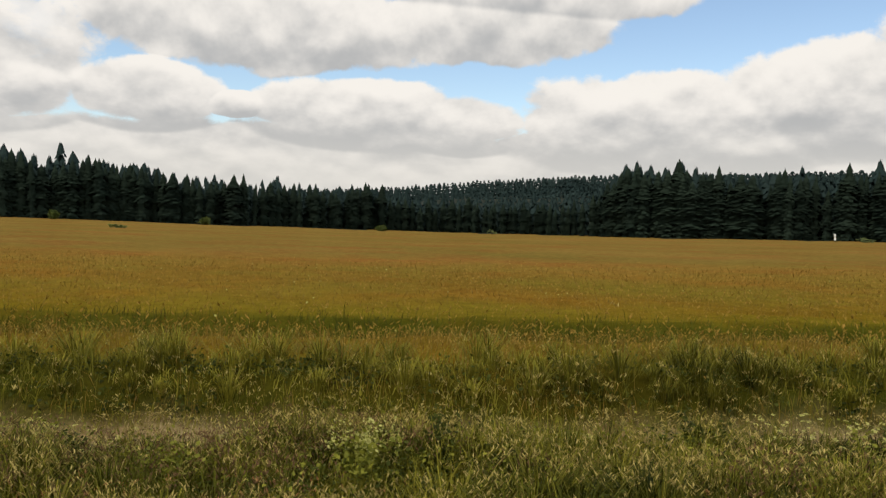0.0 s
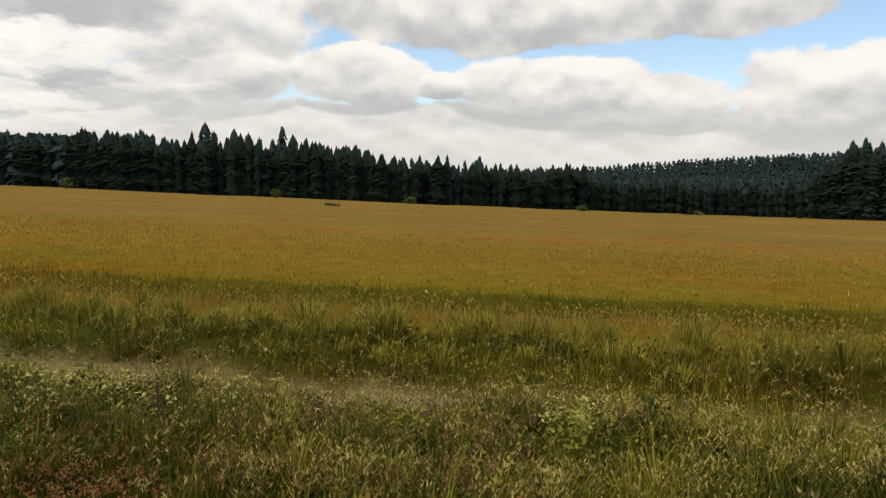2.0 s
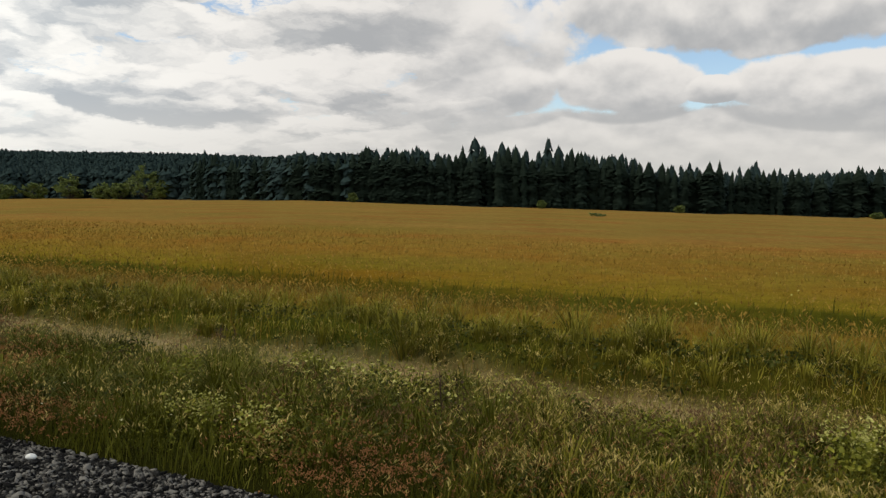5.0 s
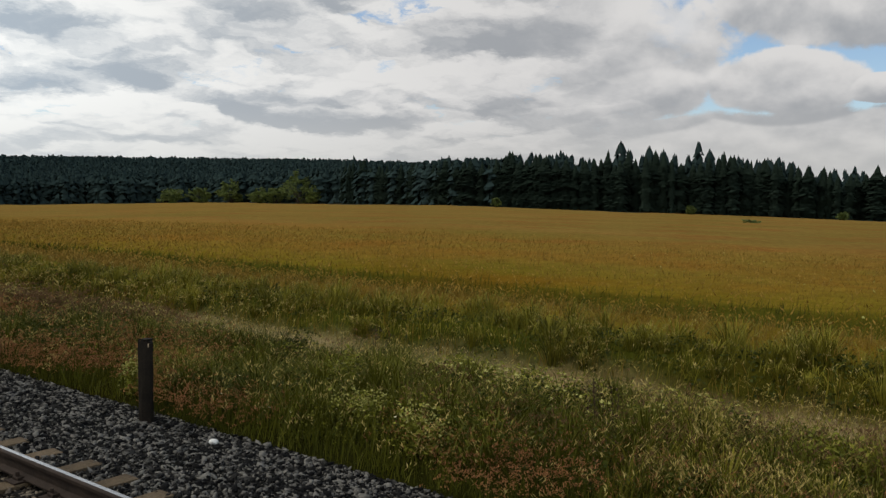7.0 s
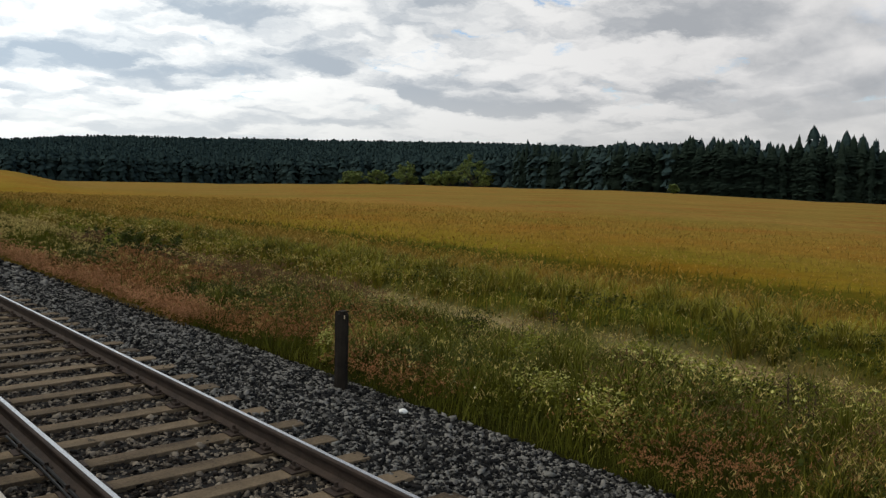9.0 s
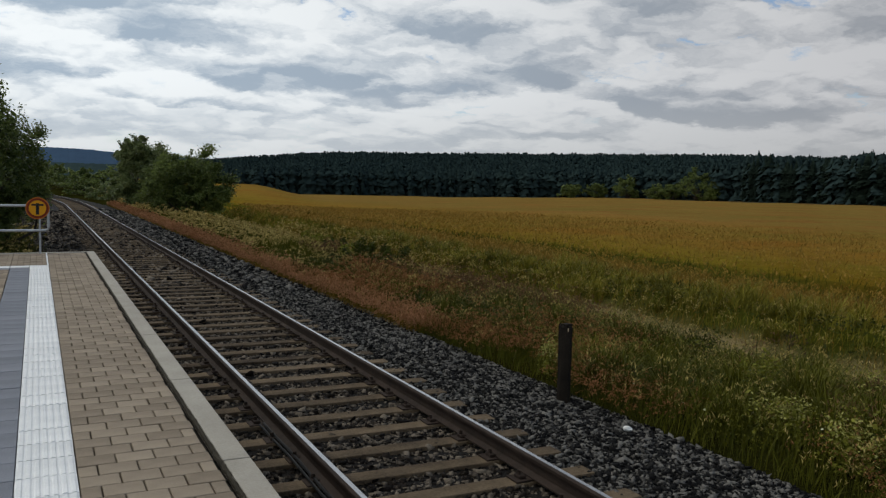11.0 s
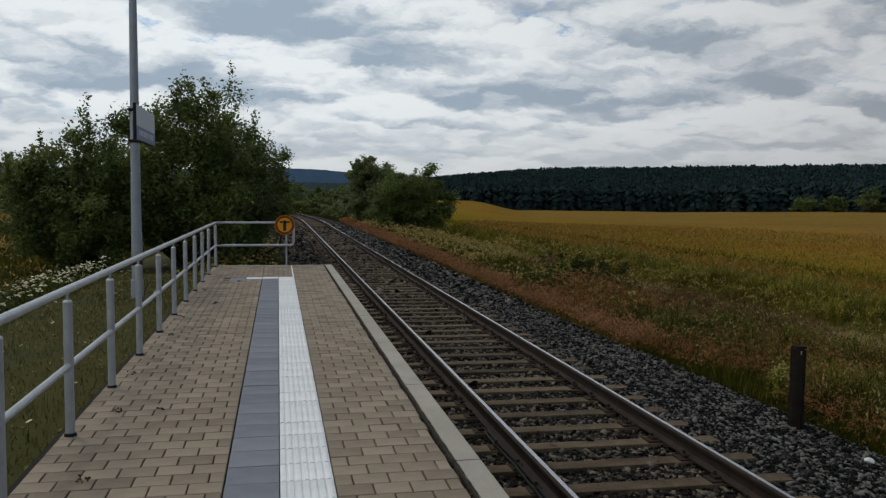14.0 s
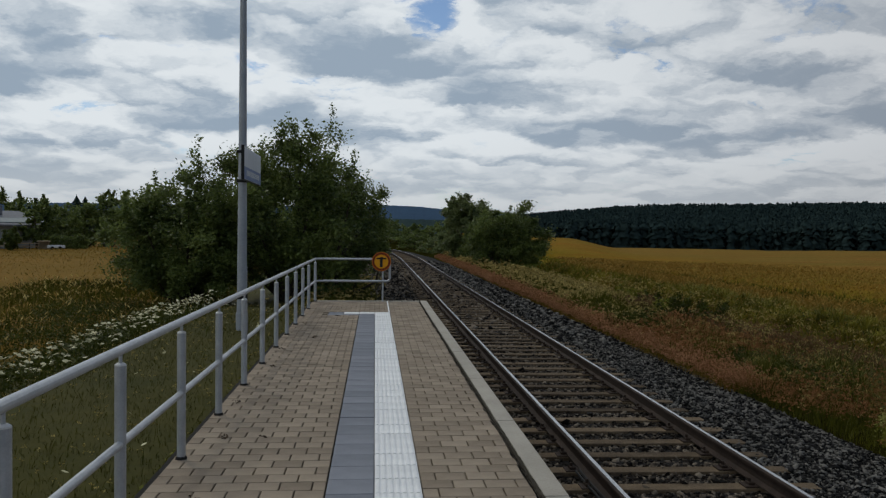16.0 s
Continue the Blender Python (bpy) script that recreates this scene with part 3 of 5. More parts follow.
def build_sleepers():
    holder = new("sleeper")
    bm = box(-1.3, 1.3, -0.092, 0.092, -0.16, 0.0, 0.012)
    for v in bm.verts:
        v.co.z += 0.008 * math.sin(v.co.x * 9) * (v.co.z > -0.05)
    part("timber", bm, M_SLEEPER, holder)
    for side in (-1, 1):
        plate = part("base_plate", box(side * 0.7525 - 0.17, side * 0.7525 + 0.17, -0.08, 0.08, 0.0, 0.014, 0.004), M_RAIL, holder)
        for d in (-0.095, 0.095):
            bm = box(side * 0.7525 + d - 0.03, side * 0.7525 + d + 0.03, -0.045, 0.045, 0.014, 0.04, 0.008)
            add_tube(bm, [(side * 0.7525 + d * 1.1, 0, 0.03), (side * 0.7525 + d * 1.1, 0, 0.075)], 0.016, 6)
            part("clip", bm, M_RAIL, plate)
    tagged(holder, "weathered brown timber sleeper with rusty rail clips", "sleeper", "sleepers of the track")
    rng = random.Random(3)
    y, first = -8.45, True
    while y < 92:
        m = pose(float(track_x(y)) + rng.uniform(-0.03, 0.03), y, RAIL_TOP - 0.152 - 0.014, 0, 0, rng.uniform(-0.7, 0.7))
        if first:
            holder.matrix_basis, first = m, False
        else:
            copy_thing(holder, m)
        y += 0.545 + rng.uniform(-0.012, 0.012)


build_rails()
build_sleepers()


def build_track_cable():
    hub = new("track_cable")
    x = X_TRACK - 0.7525
    for d, z, r in ((-0.085, -0.125, 0.013), (-0.118, -0.135, 0.011)):
        part("strand", tube([(x + d + 0.006 * math.sin(k * 1.7), -4 + 0.45 * k, RAIL_TOP + z + 0.005 * math.sin(k * 2.3)) for k in range(26)], r, 6), M_BLACK, hub)
    for k in range(5):
        y = 5.2 - 1.6 * k
        part("clamp", box(x - 0.14, x - 0.05, y - 0.03, y + 0.03, RAIL_TOP - 0.15, RAIL_TOP - 0.105, 0.006), M_RAIL, hub)
    for y in (4.55, 4.75):
        part("bolt", tube([(x - 0.13, y, RAIL_TOP - 0.10), (x - 0.04, y, RAIL_TOP - 0.09)], 0.014, 8), M_CAP, hub, "bright bolt")
    tagged(hub, "black track cable clamped along the rail foot", "cable")


build_track_cable()


def stones(name, n, xs, ys, size, material, seed, label, dens=None, sink=0.0):
    """Broken stone, each an uneven block resting on the bed."""
    rng = np.random.default_rng(seed)
    ico = np.array([(0, 0, 1), (0.9, 0, 0.35), (0.28, 0.85, 0.4), (-0.72, 0.53, 0.35), (-0.72, -0.53, 0.4), (0.28, -0.85, 0.35), (0.72, 0.53, -0.4), (-0.28, 0.85, -0.4), (-0.9, 0, -0.4), (-0.28, -0.85, -0.4), (0.72, -0.53, -0.4), (0, 0, -1)])
    tri = np.array([(0, 1, 2), (0, 2, 3), (0, 3, 4), (0, 4, 5), (0, 5, 1), (1, 6, 2), (2, 7, 3), (3, 8, 4), (4, 9, 5), (5, 10, 1), (2, 6, 7), (3, 7, 8), (4, 8, 9), (5, 9, 10), (1, 10, 6)])
    y = ys[0] + (ys[1] - ys[0]) * rng.random(n) ** (dens or 1.0)
    x = xs[0] + (xs[1] - xs[0]) * rng.random(n) + track_x(y) - X_TRACK
    sc = size * (1 + 0.012 * np.maximum(y - 5, 0)) * np.exp(rng.normal(0, 0.28, n))
    v = ico[None] * rng.uniform(0.5, 1.3, (n, 12, 1)) * sc[:, None, None]
    v[:, :, 2] = np.clip(v[:, :, 2], -0.8 * sc[:, None], sc[:, None] * rng.uniform(0.35, 0.7, (n, 1))) + v[:, :, 0] * rng.normal(0, 0.35, (n, 1)) + v[:, :, 1] * rng.normal(0, 0.35, (n, 1))
    v[:, :, 0] *= rng.uniform(0.85, 1.7, (n, 1))
    a = rng.random(n) * math.tau
    c, s = np.cos(a)[:, None], np.sin(a)[:, None]
    v = np.stack([v[:, :, 0] * c - v[:, :, 1] * s, v[:, :, 0] * s + v[:, :, 1] * c, v[:, :, 2]], 2)
    z = land(x, y) - sink + sc * rng.uniform(0.0, 0.75, n)
    v += np.stack([x, y, z], 1)[:, None]
    t = (tri[None] + 12 * np.arange(n)[:, None, None]).reshape(-1, 3)
    tagged(link(name, tri_mesh(name, v.reshape(-1, 3), t), material), label, "ballast", kind="stuff")


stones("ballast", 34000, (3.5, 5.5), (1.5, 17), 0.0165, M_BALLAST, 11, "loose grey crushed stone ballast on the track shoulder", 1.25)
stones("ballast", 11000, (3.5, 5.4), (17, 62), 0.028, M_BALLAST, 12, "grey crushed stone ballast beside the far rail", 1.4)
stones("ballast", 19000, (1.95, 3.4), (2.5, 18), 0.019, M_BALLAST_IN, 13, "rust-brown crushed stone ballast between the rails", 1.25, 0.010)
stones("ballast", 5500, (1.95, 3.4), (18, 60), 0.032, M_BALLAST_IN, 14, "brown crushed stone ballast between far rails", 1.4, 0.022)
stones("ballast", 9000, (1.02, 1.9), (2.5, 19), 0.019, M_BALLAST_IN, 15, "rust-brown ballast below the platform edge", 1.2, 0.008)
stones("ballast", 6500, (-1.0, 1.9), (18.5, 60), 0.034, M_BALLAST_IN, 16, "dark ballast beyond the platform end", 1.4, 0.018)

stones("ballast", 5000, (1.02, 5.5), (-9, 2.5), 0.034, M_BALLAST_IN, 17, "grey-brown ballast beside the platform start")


# ---- the platform ----
def build_platform():
    hub = new("platform")
    tagged(hub, "railway platform paved with tan blocks and tactile strips", "platform", kind="structure")
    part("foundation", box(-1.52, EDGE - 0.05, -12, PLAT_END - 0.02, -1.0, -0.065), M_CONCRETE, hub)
    for k in range(16):
        y0 = PLAT_END - 2.0 * (k + 1)
        part("kerb_slab", box(EDGE - 0.15, EDGE, y0 + 0.006, y0 + 1.994, -0.30, 0.004, 0.008), M_KERB, hub, "grey concrete platform edge slab" if k == 0 else "")
    part("end_kerb", box(-1.5, EDGE - 0.156, PLAT_END - 0.12, PLAT_END, -0.4, 0.002, 0.008), M_KERB, hub)
    part("back_kerb", box(-1.575, -1.525, -12, PLAT_END, -0.4, -0.03, 0.008), M_CONCRETE, hub)
    return hub


PLATFORM = build_platform()


# ---- handrail ----
def build_handrail():
    hub = new("handrail")
    x, top, mid = -1.46, 0.945, 0.455
    ys = [2.58 + 1.375 * k for k in range(-5, 12)]
    for y in ys[:-1] + [18.15]:
        post = part("post", tube([(x, y, -0.1), (x, y, 0.865)], 0.030, 14), M_GALV, hub)
        part("cap", tube([(x, y, 0.865), (x, y, 0.872), (x, y, 0.880)], [0.030, 0.029, 0.018], 14), M_CAP, post)
        part("pin", tube([(x, y, 0.875), (x, y, top - 0.015)], 0.010, 8), M_GALV, post)
        part("collar", tube([(x, y, 0.0), (x, y, 0.012), (x, y, 0.02)], [0.040, 0.038, 0.031], 14), M_CONCRETE, post)
    part("top_rail", tube([(x, ys[0] - 0.4, top), (x, 17.98, top), (x + 0.05, 18.12, top), (x + 0.17, 18.17, top), (0.13, 18.17, top), (0.175, 18.17, top - 0.02), (0.19, 18.17, top - 0.06), (0.19, 18.17, mid + 0.06), (0.175, 18.17, mid + 0.02), (0.13, 18.17, mid), (x + 0.17, 18.17, mid)], 0.026, 14), M_GALV, hub)
    part("middle_rail", tube([(x, ys[0] - 0.4, mid), (x, 18.0, mid), (x + 0.05, 18.12, mid), (x + 0.18, 18.17, mid)], 0.022, 14), M_GALV, hub)
    part("end_post", tube([(0.035, 18.20, -0.05), (0.035, 18.20, 1.02)], 0.019, 12), M_GALV, hub)
    tagged(hub, "galvanised tubular steel handrail along the platform", "handrail")


build_handrail()


def build_end_sign():
    hub = new("round_sign")
    hub.matrix_basis = pose(0.0, 18.15, 0.895, 90, 0, 0)
    bm = bmesh.new()
    bmesh.ops.create_cone(bm, cap_ends=True, segments=40, radius1=0.215, radius2=0.215, depth=0.012)
    part("disc", bm, M_RIM, hub, "orange-red rim of a round sign")
    bm = bmesh.new()
    bmesh.ops.create_cone(bm, cap_ends=True, segments=40, radius1=0.197, radius2=0.197, depth=0.006, matrix=Matrix.Translation((0, 0, 0.006)))
    part("ring", bm, M_RED, hub, "dark red ring")
    bm = bmesh.new()
    bmesh.ops.create_cone(bm, cap_ends=True, segments=40, radius1=0.155, radius2=0.155, depth=0.006, matrix=Matrix.Translation((0, 0, 0.009)))
    part("face", bm, M_YELLOW, hub)
    bm = box(-0.03, 0.03, -0.125, 0.10, 0.0125, 0.0165)
    add_box(bm, -0.11, 0.11, 0.05, 0.085, 0.0127, 0.0167)
    part("symbol", bm, M_BLACK, hub, "black T-shaped symbol")
    part("bracket", box(-0.03, 0.06, -0.02, 0.02, -0.03, -0.006), M_GALV, hub)
    tagged(hub, "round yellow sign with red rim on the railing end", "sign")


build_end_sign()


def build_pole():
    hub = new("lamp_post")
    hub.matrix_basis = pose(-2.41, 14.0, -0.16)
    part("shaft", tube([(0, 0, -0.05), (0, 0, 2.2), (0, 0, 7.0)], [0.088, 0.075, 0.048], 18), M_POLE, hub)
    part("base_sleeve", tube([(0, 0, -0.05), (0, 0, 0.30), (0, 0, 0.32)], [0.102, 0.10, 0.09], 18), M_POLE, hub)
    part("clamp", tube([(0, 0, 0.55), (0, 0, 0.63)], 0.095, 18), M_BLACK, hub)
    part("access_door", box(0.070, 0.084, -0.04, 0.04, 0.75, 1.1, 0.004), M_POLE, hub)
    tagged(hub, "tall grey tapered steel lamp post in the grass", "lamp post")
    sign = new("station_sign")
    sign.matrix_basis = pose(-2.33, 13.4, 2.68)
    part("panel", box(0, 0.035, 0, 2.0, -0.27, 0.27, 0.004), M_SIGN_SHADED, sign)
    part("frame", box(-0.008, 0.043, -0.014, 0.0, -0.285, 0.285, 0.002), M_BLACK, sign)
    part("frame", box(-0.008, 0.043, 0.0, 2.0, -0.285, -0.272, 0.002), M_BLACK, sign)
    band = part("blue_band", box(0.036, 0.040, 0.02, 1.98, -0.265, -0.06), M_SIGNBLUE, sign)
    rng = random.Random(5)
    y = 0.25
    while y < 1.7:
        d = rng.uniform(0.05, 0.12)
        part("letter_bar", box(0.0405, 0.043, y, y + d, -0.20, -0.11), M_SIGN_SHADED, band)
        y += d + 0.04
    for z in (-0.3, 0.2):
        part("clamp", box(-0.17, -0.002, 0.52, 0.68, z, z + 0.05, 0.006), M_BLACK, sign)
    tagged(sign, "white and blue station sign clamped to the lamp post", "sign")


build_pole()


def build_post_and_stone():
    hub = new("timber_post")
    hub.matrix_basis = pose(5.19, 7.42, float(land(5.19, 7.42)), -1.5, 2.0, 12)
    bm = bmesh.new()
    rng = random.Random(2)
    n, rings = 10, []
    for z in (-0.2, 0.0, 0.25, 0.5, 0.72, 0.84, 0.86):
        ring = []
        for k in range(n):
            a = k * math.tau / n
            r = 0.072 * (1 + 0.14 * math.sin(3 * a + 0.4)) * (1 if z < 0.85 else 0.86) + rng.uniform(-0.004, 0.004)
            ring.append(bm.verts.new((r * math.cos(a), r * math.sin(a), z + (rng.uniform(-0.03, 0.02) if z > 0.8 else 0))))
        rings.append(ring)
    for q, r in zip(rings, rings[1:]):
        for k in range(n):
            bm.faces.new((q[k], q[(k + 1) % n], r[(k + 1) % n], r[k]))
    bm.faces.new(rings[-1])
    part("shaft", bm, M_OLDWOOD, hub)
    part("splinter", box(-0.046, -0.030, -0.070, -0.062, 0.785, 0.825, 0.004), M_TIMBER, hub, "pale splintered patch near the top")
    part("cap", box(-0.055, 0.05, -0.055, 0.045, 0.85, 0.868, 0.006), M_OLDWOOD, hub)
    tagged(hub, "dark weathered timber post at the ballast edge", "post")
    bm = bmesh.new()
    bmesh.ops.create_icosphere(bm, subdivisions=2, radius=0.046)
    for v in bm.verts:
        v.co *= 1 + 0.25 * noise.noise(v.co * 22)
        v.co.z *= 0.6
    ob = part("white_stone", bm, M_WHITESTONE)
    ob.matrix_basis = pose(5.085, 6.18, float(land(5.085, 6.18)) + 0.04)
    tagged(ob, "white rounded stone lying on the ballast edge", "stone")


build_post_and_stone()


# ---- grass ----
def scatter(n, xs, ys, rng, power=1.0):
    return xs[0] + (xs[1] - xs[0]) * rng.random(n), ys[0] + (ys[1] - ys[0]) * rng.random(n) ** power


def blades(x, y, z, h, w, rng, lean=0.35, facing=None):
    """Bent tapering blades: five corners, three triangles each."""
    n = len(x)
    a = rng.random(n) * math.tau if facing is None else facing
    side = np.stack([np.cos(a), np.sin(a), np.zeros(n)], 1)
    la = rng.random(n) * math.tau
    l = h * lean * rng.random(n)
    wind = np.stack([l * np.cos(la) + 0.10 * h, l * np.sin(la) - 0.06 * h, np.zeros(n)], 1)
    b = np.stack([x, y, z - 0.03], 1)
    up = np.zeros((n, 3))
    up[:, 2] = h
    ww = (w[:, None] if np.ndim(w) else w) * side
    v = np.stack([b - ww / 2, b + ww / 2, b + up * 0.55 + wind * 0.35 - ww * 0.4, b + up * 0.55 + wind * 0.35 + ww * 0.4, b + up * (1 - 0.25 * (l / h)[:, None]) + wind], 1)
    t = np.array([(0, 1, 3), (0, 3, 2), (2, 3, 4)])[None] + 5 * np.arange(n)[:, None, None]
    return v.reshape(-1, 3), t.reshape(-1, 3), v[:, 4]


def heads(tip, size, width, rng, droop=1.1):
    """A spindle-shaped seed head on a stem tip: two crossed rhombs."""
    n = len(tip)
    a, da = rng.random(n) * math.tau, rng.random(n) * math.tau
    d = np.stack([droop * np.cos(da), droop * np.sin(da), np.ones(n)], 1)
    d *= (size / np.linalg.norm(d, axis=1))[:, None]
    out = []
    for k in (0.0, 1.57):
        s = np.stack([np.cos(a + k), np.sin(a + k), np.zeros(n)], 1) * (width[:, None] / 2)
        out.append(np.stack([tip - d * 0.15, tip + d * 0.35 + s, tip + d * 0.85, tip + d * 0.35 - s], 1))
    v = np.concatenate(out, 1)
    t = np.array([(0, 1, 2), (0, 2, 3), (4, 5, 6), (4, 6, 7)])[None] + 8 * np.arange(n)[:, None, None]
    return v.reshape(-1, 3), t.reshape(-1, 3)


def meadow(name, n, xs, ys, h, w, mats, share, seed, label, power=1.0, head=(0.09, 0.022), stem=1.3, keep=None, lean=0.5, patch=0.0, wide=11.0):
    rng = np.random.default_rng(seed)
    x, y = scatter(n, xs, ys, rng, power)
    if keep is not None:
        k = keep(x, y, rng.random(n))
        x, y = x[k], y[k]
    n = len(x)
    z = land(x, y)
    dist = np.hypot(x - 0.4, y)
    hh = h * np.exp(rng.normal(0, 0.25, n))
    if patch:
        hh *= 1 + patch * np.sin(x * 1.9 + 1.3 * np.sin(y * 0.8)) * np.sin(y * 1.4 + x * 0.5)
        hh *= 1 + 0.9 * patch * np.sin(x * 6.3 + 2 * np.sin(y * 2.1)) * np.sin(y * 5.2 + 1.7 * np.sin(x * 2.9))
    ww = w * np.maximum(1, dist / wide) * rng.uniform(0.7, 1.4, n)
    tall = rng.random(n) < share
    hh = np.where(tall, hh * stem, hh)
    ww2 = np.where(tall, ww * 0.45, ww)
    v, t, tip = blades(x, y, z, hh, ww2, rng, lean)
    slots = np.zeros(len(t), int)
    # ripe heads; near the track they are loose plumes of several spikelets
    many = 1 if name == "meadow_grass" else 5
    top, far = np.repeat(tip[tall], many, 0), np.repeat(dist[tall], many)
    k = len(top)
    grow_w = np.maximum(1, far / 11)
    size = head[0] * rng.uniform(0.6, 1.5, k) * np.sqrt(grow_w) * (0.5 if many > 1 else 1.0)
    if many > 1:
        nod = np.repeat(rng.random(k // many) * math.tau, many)
        along = np.tile(np.linspace(-0.5, 1.0, many), k // many) * head[0]
        top = top + np.stack([along * 0.75 * np.cos(nod), along * 0.75 * np.sin(nod), -0.55 * along * np.abs(along) / head[0] + along * 0.2], 1) + rng.normal(0, 0.006, (k, 3))
    hv, ht = heads(top, size, head[1] * grow_w * rng.uniform(0.6, 1.4, k), rng)
    me = tri_mesh(name, np.concatenate([v, hv]), np.concatenate([t, ht + len(v)]), np.concatenate([slots, np.ones(len(ht), int)]))
    return tagged(link(name, me, mats), label, "grass", kind="stuff")


def fade(d0, d1):
    """Thins with distance from the platform."""
    return lambda x, y, r: r < np.clip(d0 / np.hypot(x, y), 0, 1) ** d1


def tuft_mask(f, lo):
    return lambda x, y, r: (np.sin(x * f + 2 * np.sin(y * 0.7 * f)) * np.cos(y * f * 0.8 + x * 0.4) + 0.6 * r) > lo


# rough verge between ballast and lane
meadow("verge_grass", 11000, (9.8, 11.9), (-14, 3.5), 0.15, 0.008, [M_BLADE_LIGHT, M_HEAD_TAN], 0.25, 18, "tufted green grass grown over the lane", 1.0, (0.045, 0.012), 1.4, keep=tuft_mask(0.9, -0.1), lean=0.8)
meadow("verge_grass", 24000, (5.5, 9.2), (-9, 2.6), 0.27, 0.011, [M_BLADE_LIGHT, M_HEAD_TAN], 0.06, 17, "yellow-green verge grass with nodding tan heads", 1.0, (0.085, 0.008), 1.6, patch=0.5, lean=0.9)
meadow("verge_grass", 34000, (5.5, 9.1), (2.2, 26), 0.27, 0.010, [M_BLADE, M_HEAD_TAN], 0.05, 21, "rough green verge grass with tan seed heads", 1.0, (0.09, 0.009), 1.6, patch=0.5, lean=0.8)
meadow("verge_grass", 8000, (9.0, 10.0), (-12, 40), 0.12, 0.008, [M_BLADE, M_HEAD_TAN], 0.25, 20, "short grass where the verge meets the lane", 1.0, (0.045, 0.012), 1.3, lean=0.8)
meadow("verge_grass", 14000, (6.0, 10.0), (26, 75), 0.30, 0.010, [M_BLADE, M_HEAD_TAN], 0.2, 22, "rough verge grass beside the far track", 1.3, lean=0.7)
meadow("verge_grass", 11000, (7.4, 9.3), (7, 26), 0.30, 0.004, [M_BLADE, M_HEAD_MAUVE], 0.85, 19, "mauve-brown flowering grass beside the lane", 1.0, (0.075, 0.011), 1.3, keep=tuft_mask(0.35, -0.1), lean=0.7)
meadow("verge_grass", 6000, (6.0, 9.2), (-8, 10), 0.34, 0.004, [M_BLADE, M_HEAD_MAUVE], 0.7, 23, "brownish flowering grass on the verge", 1.0, (0.06, 0.007), 1.3, keep=tuft_mask(0.45, 0.62), lean=0.6)
meadow("rust_grass", 2200, (5.7, 6.9), (-5, 5), 0.25, 0.004, [M_BLADE, M_HEAD_RED], 0.75, 29, "red-brown flowering grass in the verge", 1.0, (0.06, 0.007), 1.3, keep=tuft_mask(0.5, 0.55), lean=0.7)
meadow("rust_grass", 6000, (5.4, 6.3), (2.0, 12), 0.17, 0.004, [M_BLADE, M_HEAD_RED], 0.6, 24, "rust-red fescue along the ballast edge", 1.0, (0.045, 0.011), 1.4, keep=tuft_mask(1.1, 0.35), lean=0.6)
meadow("rust_grass", 17000, (5.3, 5.95), (12, 75), 0.20, 0.005, [M_BLADE_FIELD, M_HEAD_RUST], 0.75, 25, "band of rust-red fescue along the far ballast", 1.35, (0.06, 0.016), 1.3, lean=0.6)
meadow("rust_grass", 13000, (5.7, 7.6), (7.5, 21), 0.26, 0.004, [M_BLADE, M_HEAD_RED], 0.75, 26, "reddish sorrel and fescue behind the post", 1.0, (0.055, 0.012), 1.3, keep=tuft_mask(0.6, 0.2), lean=0.6)


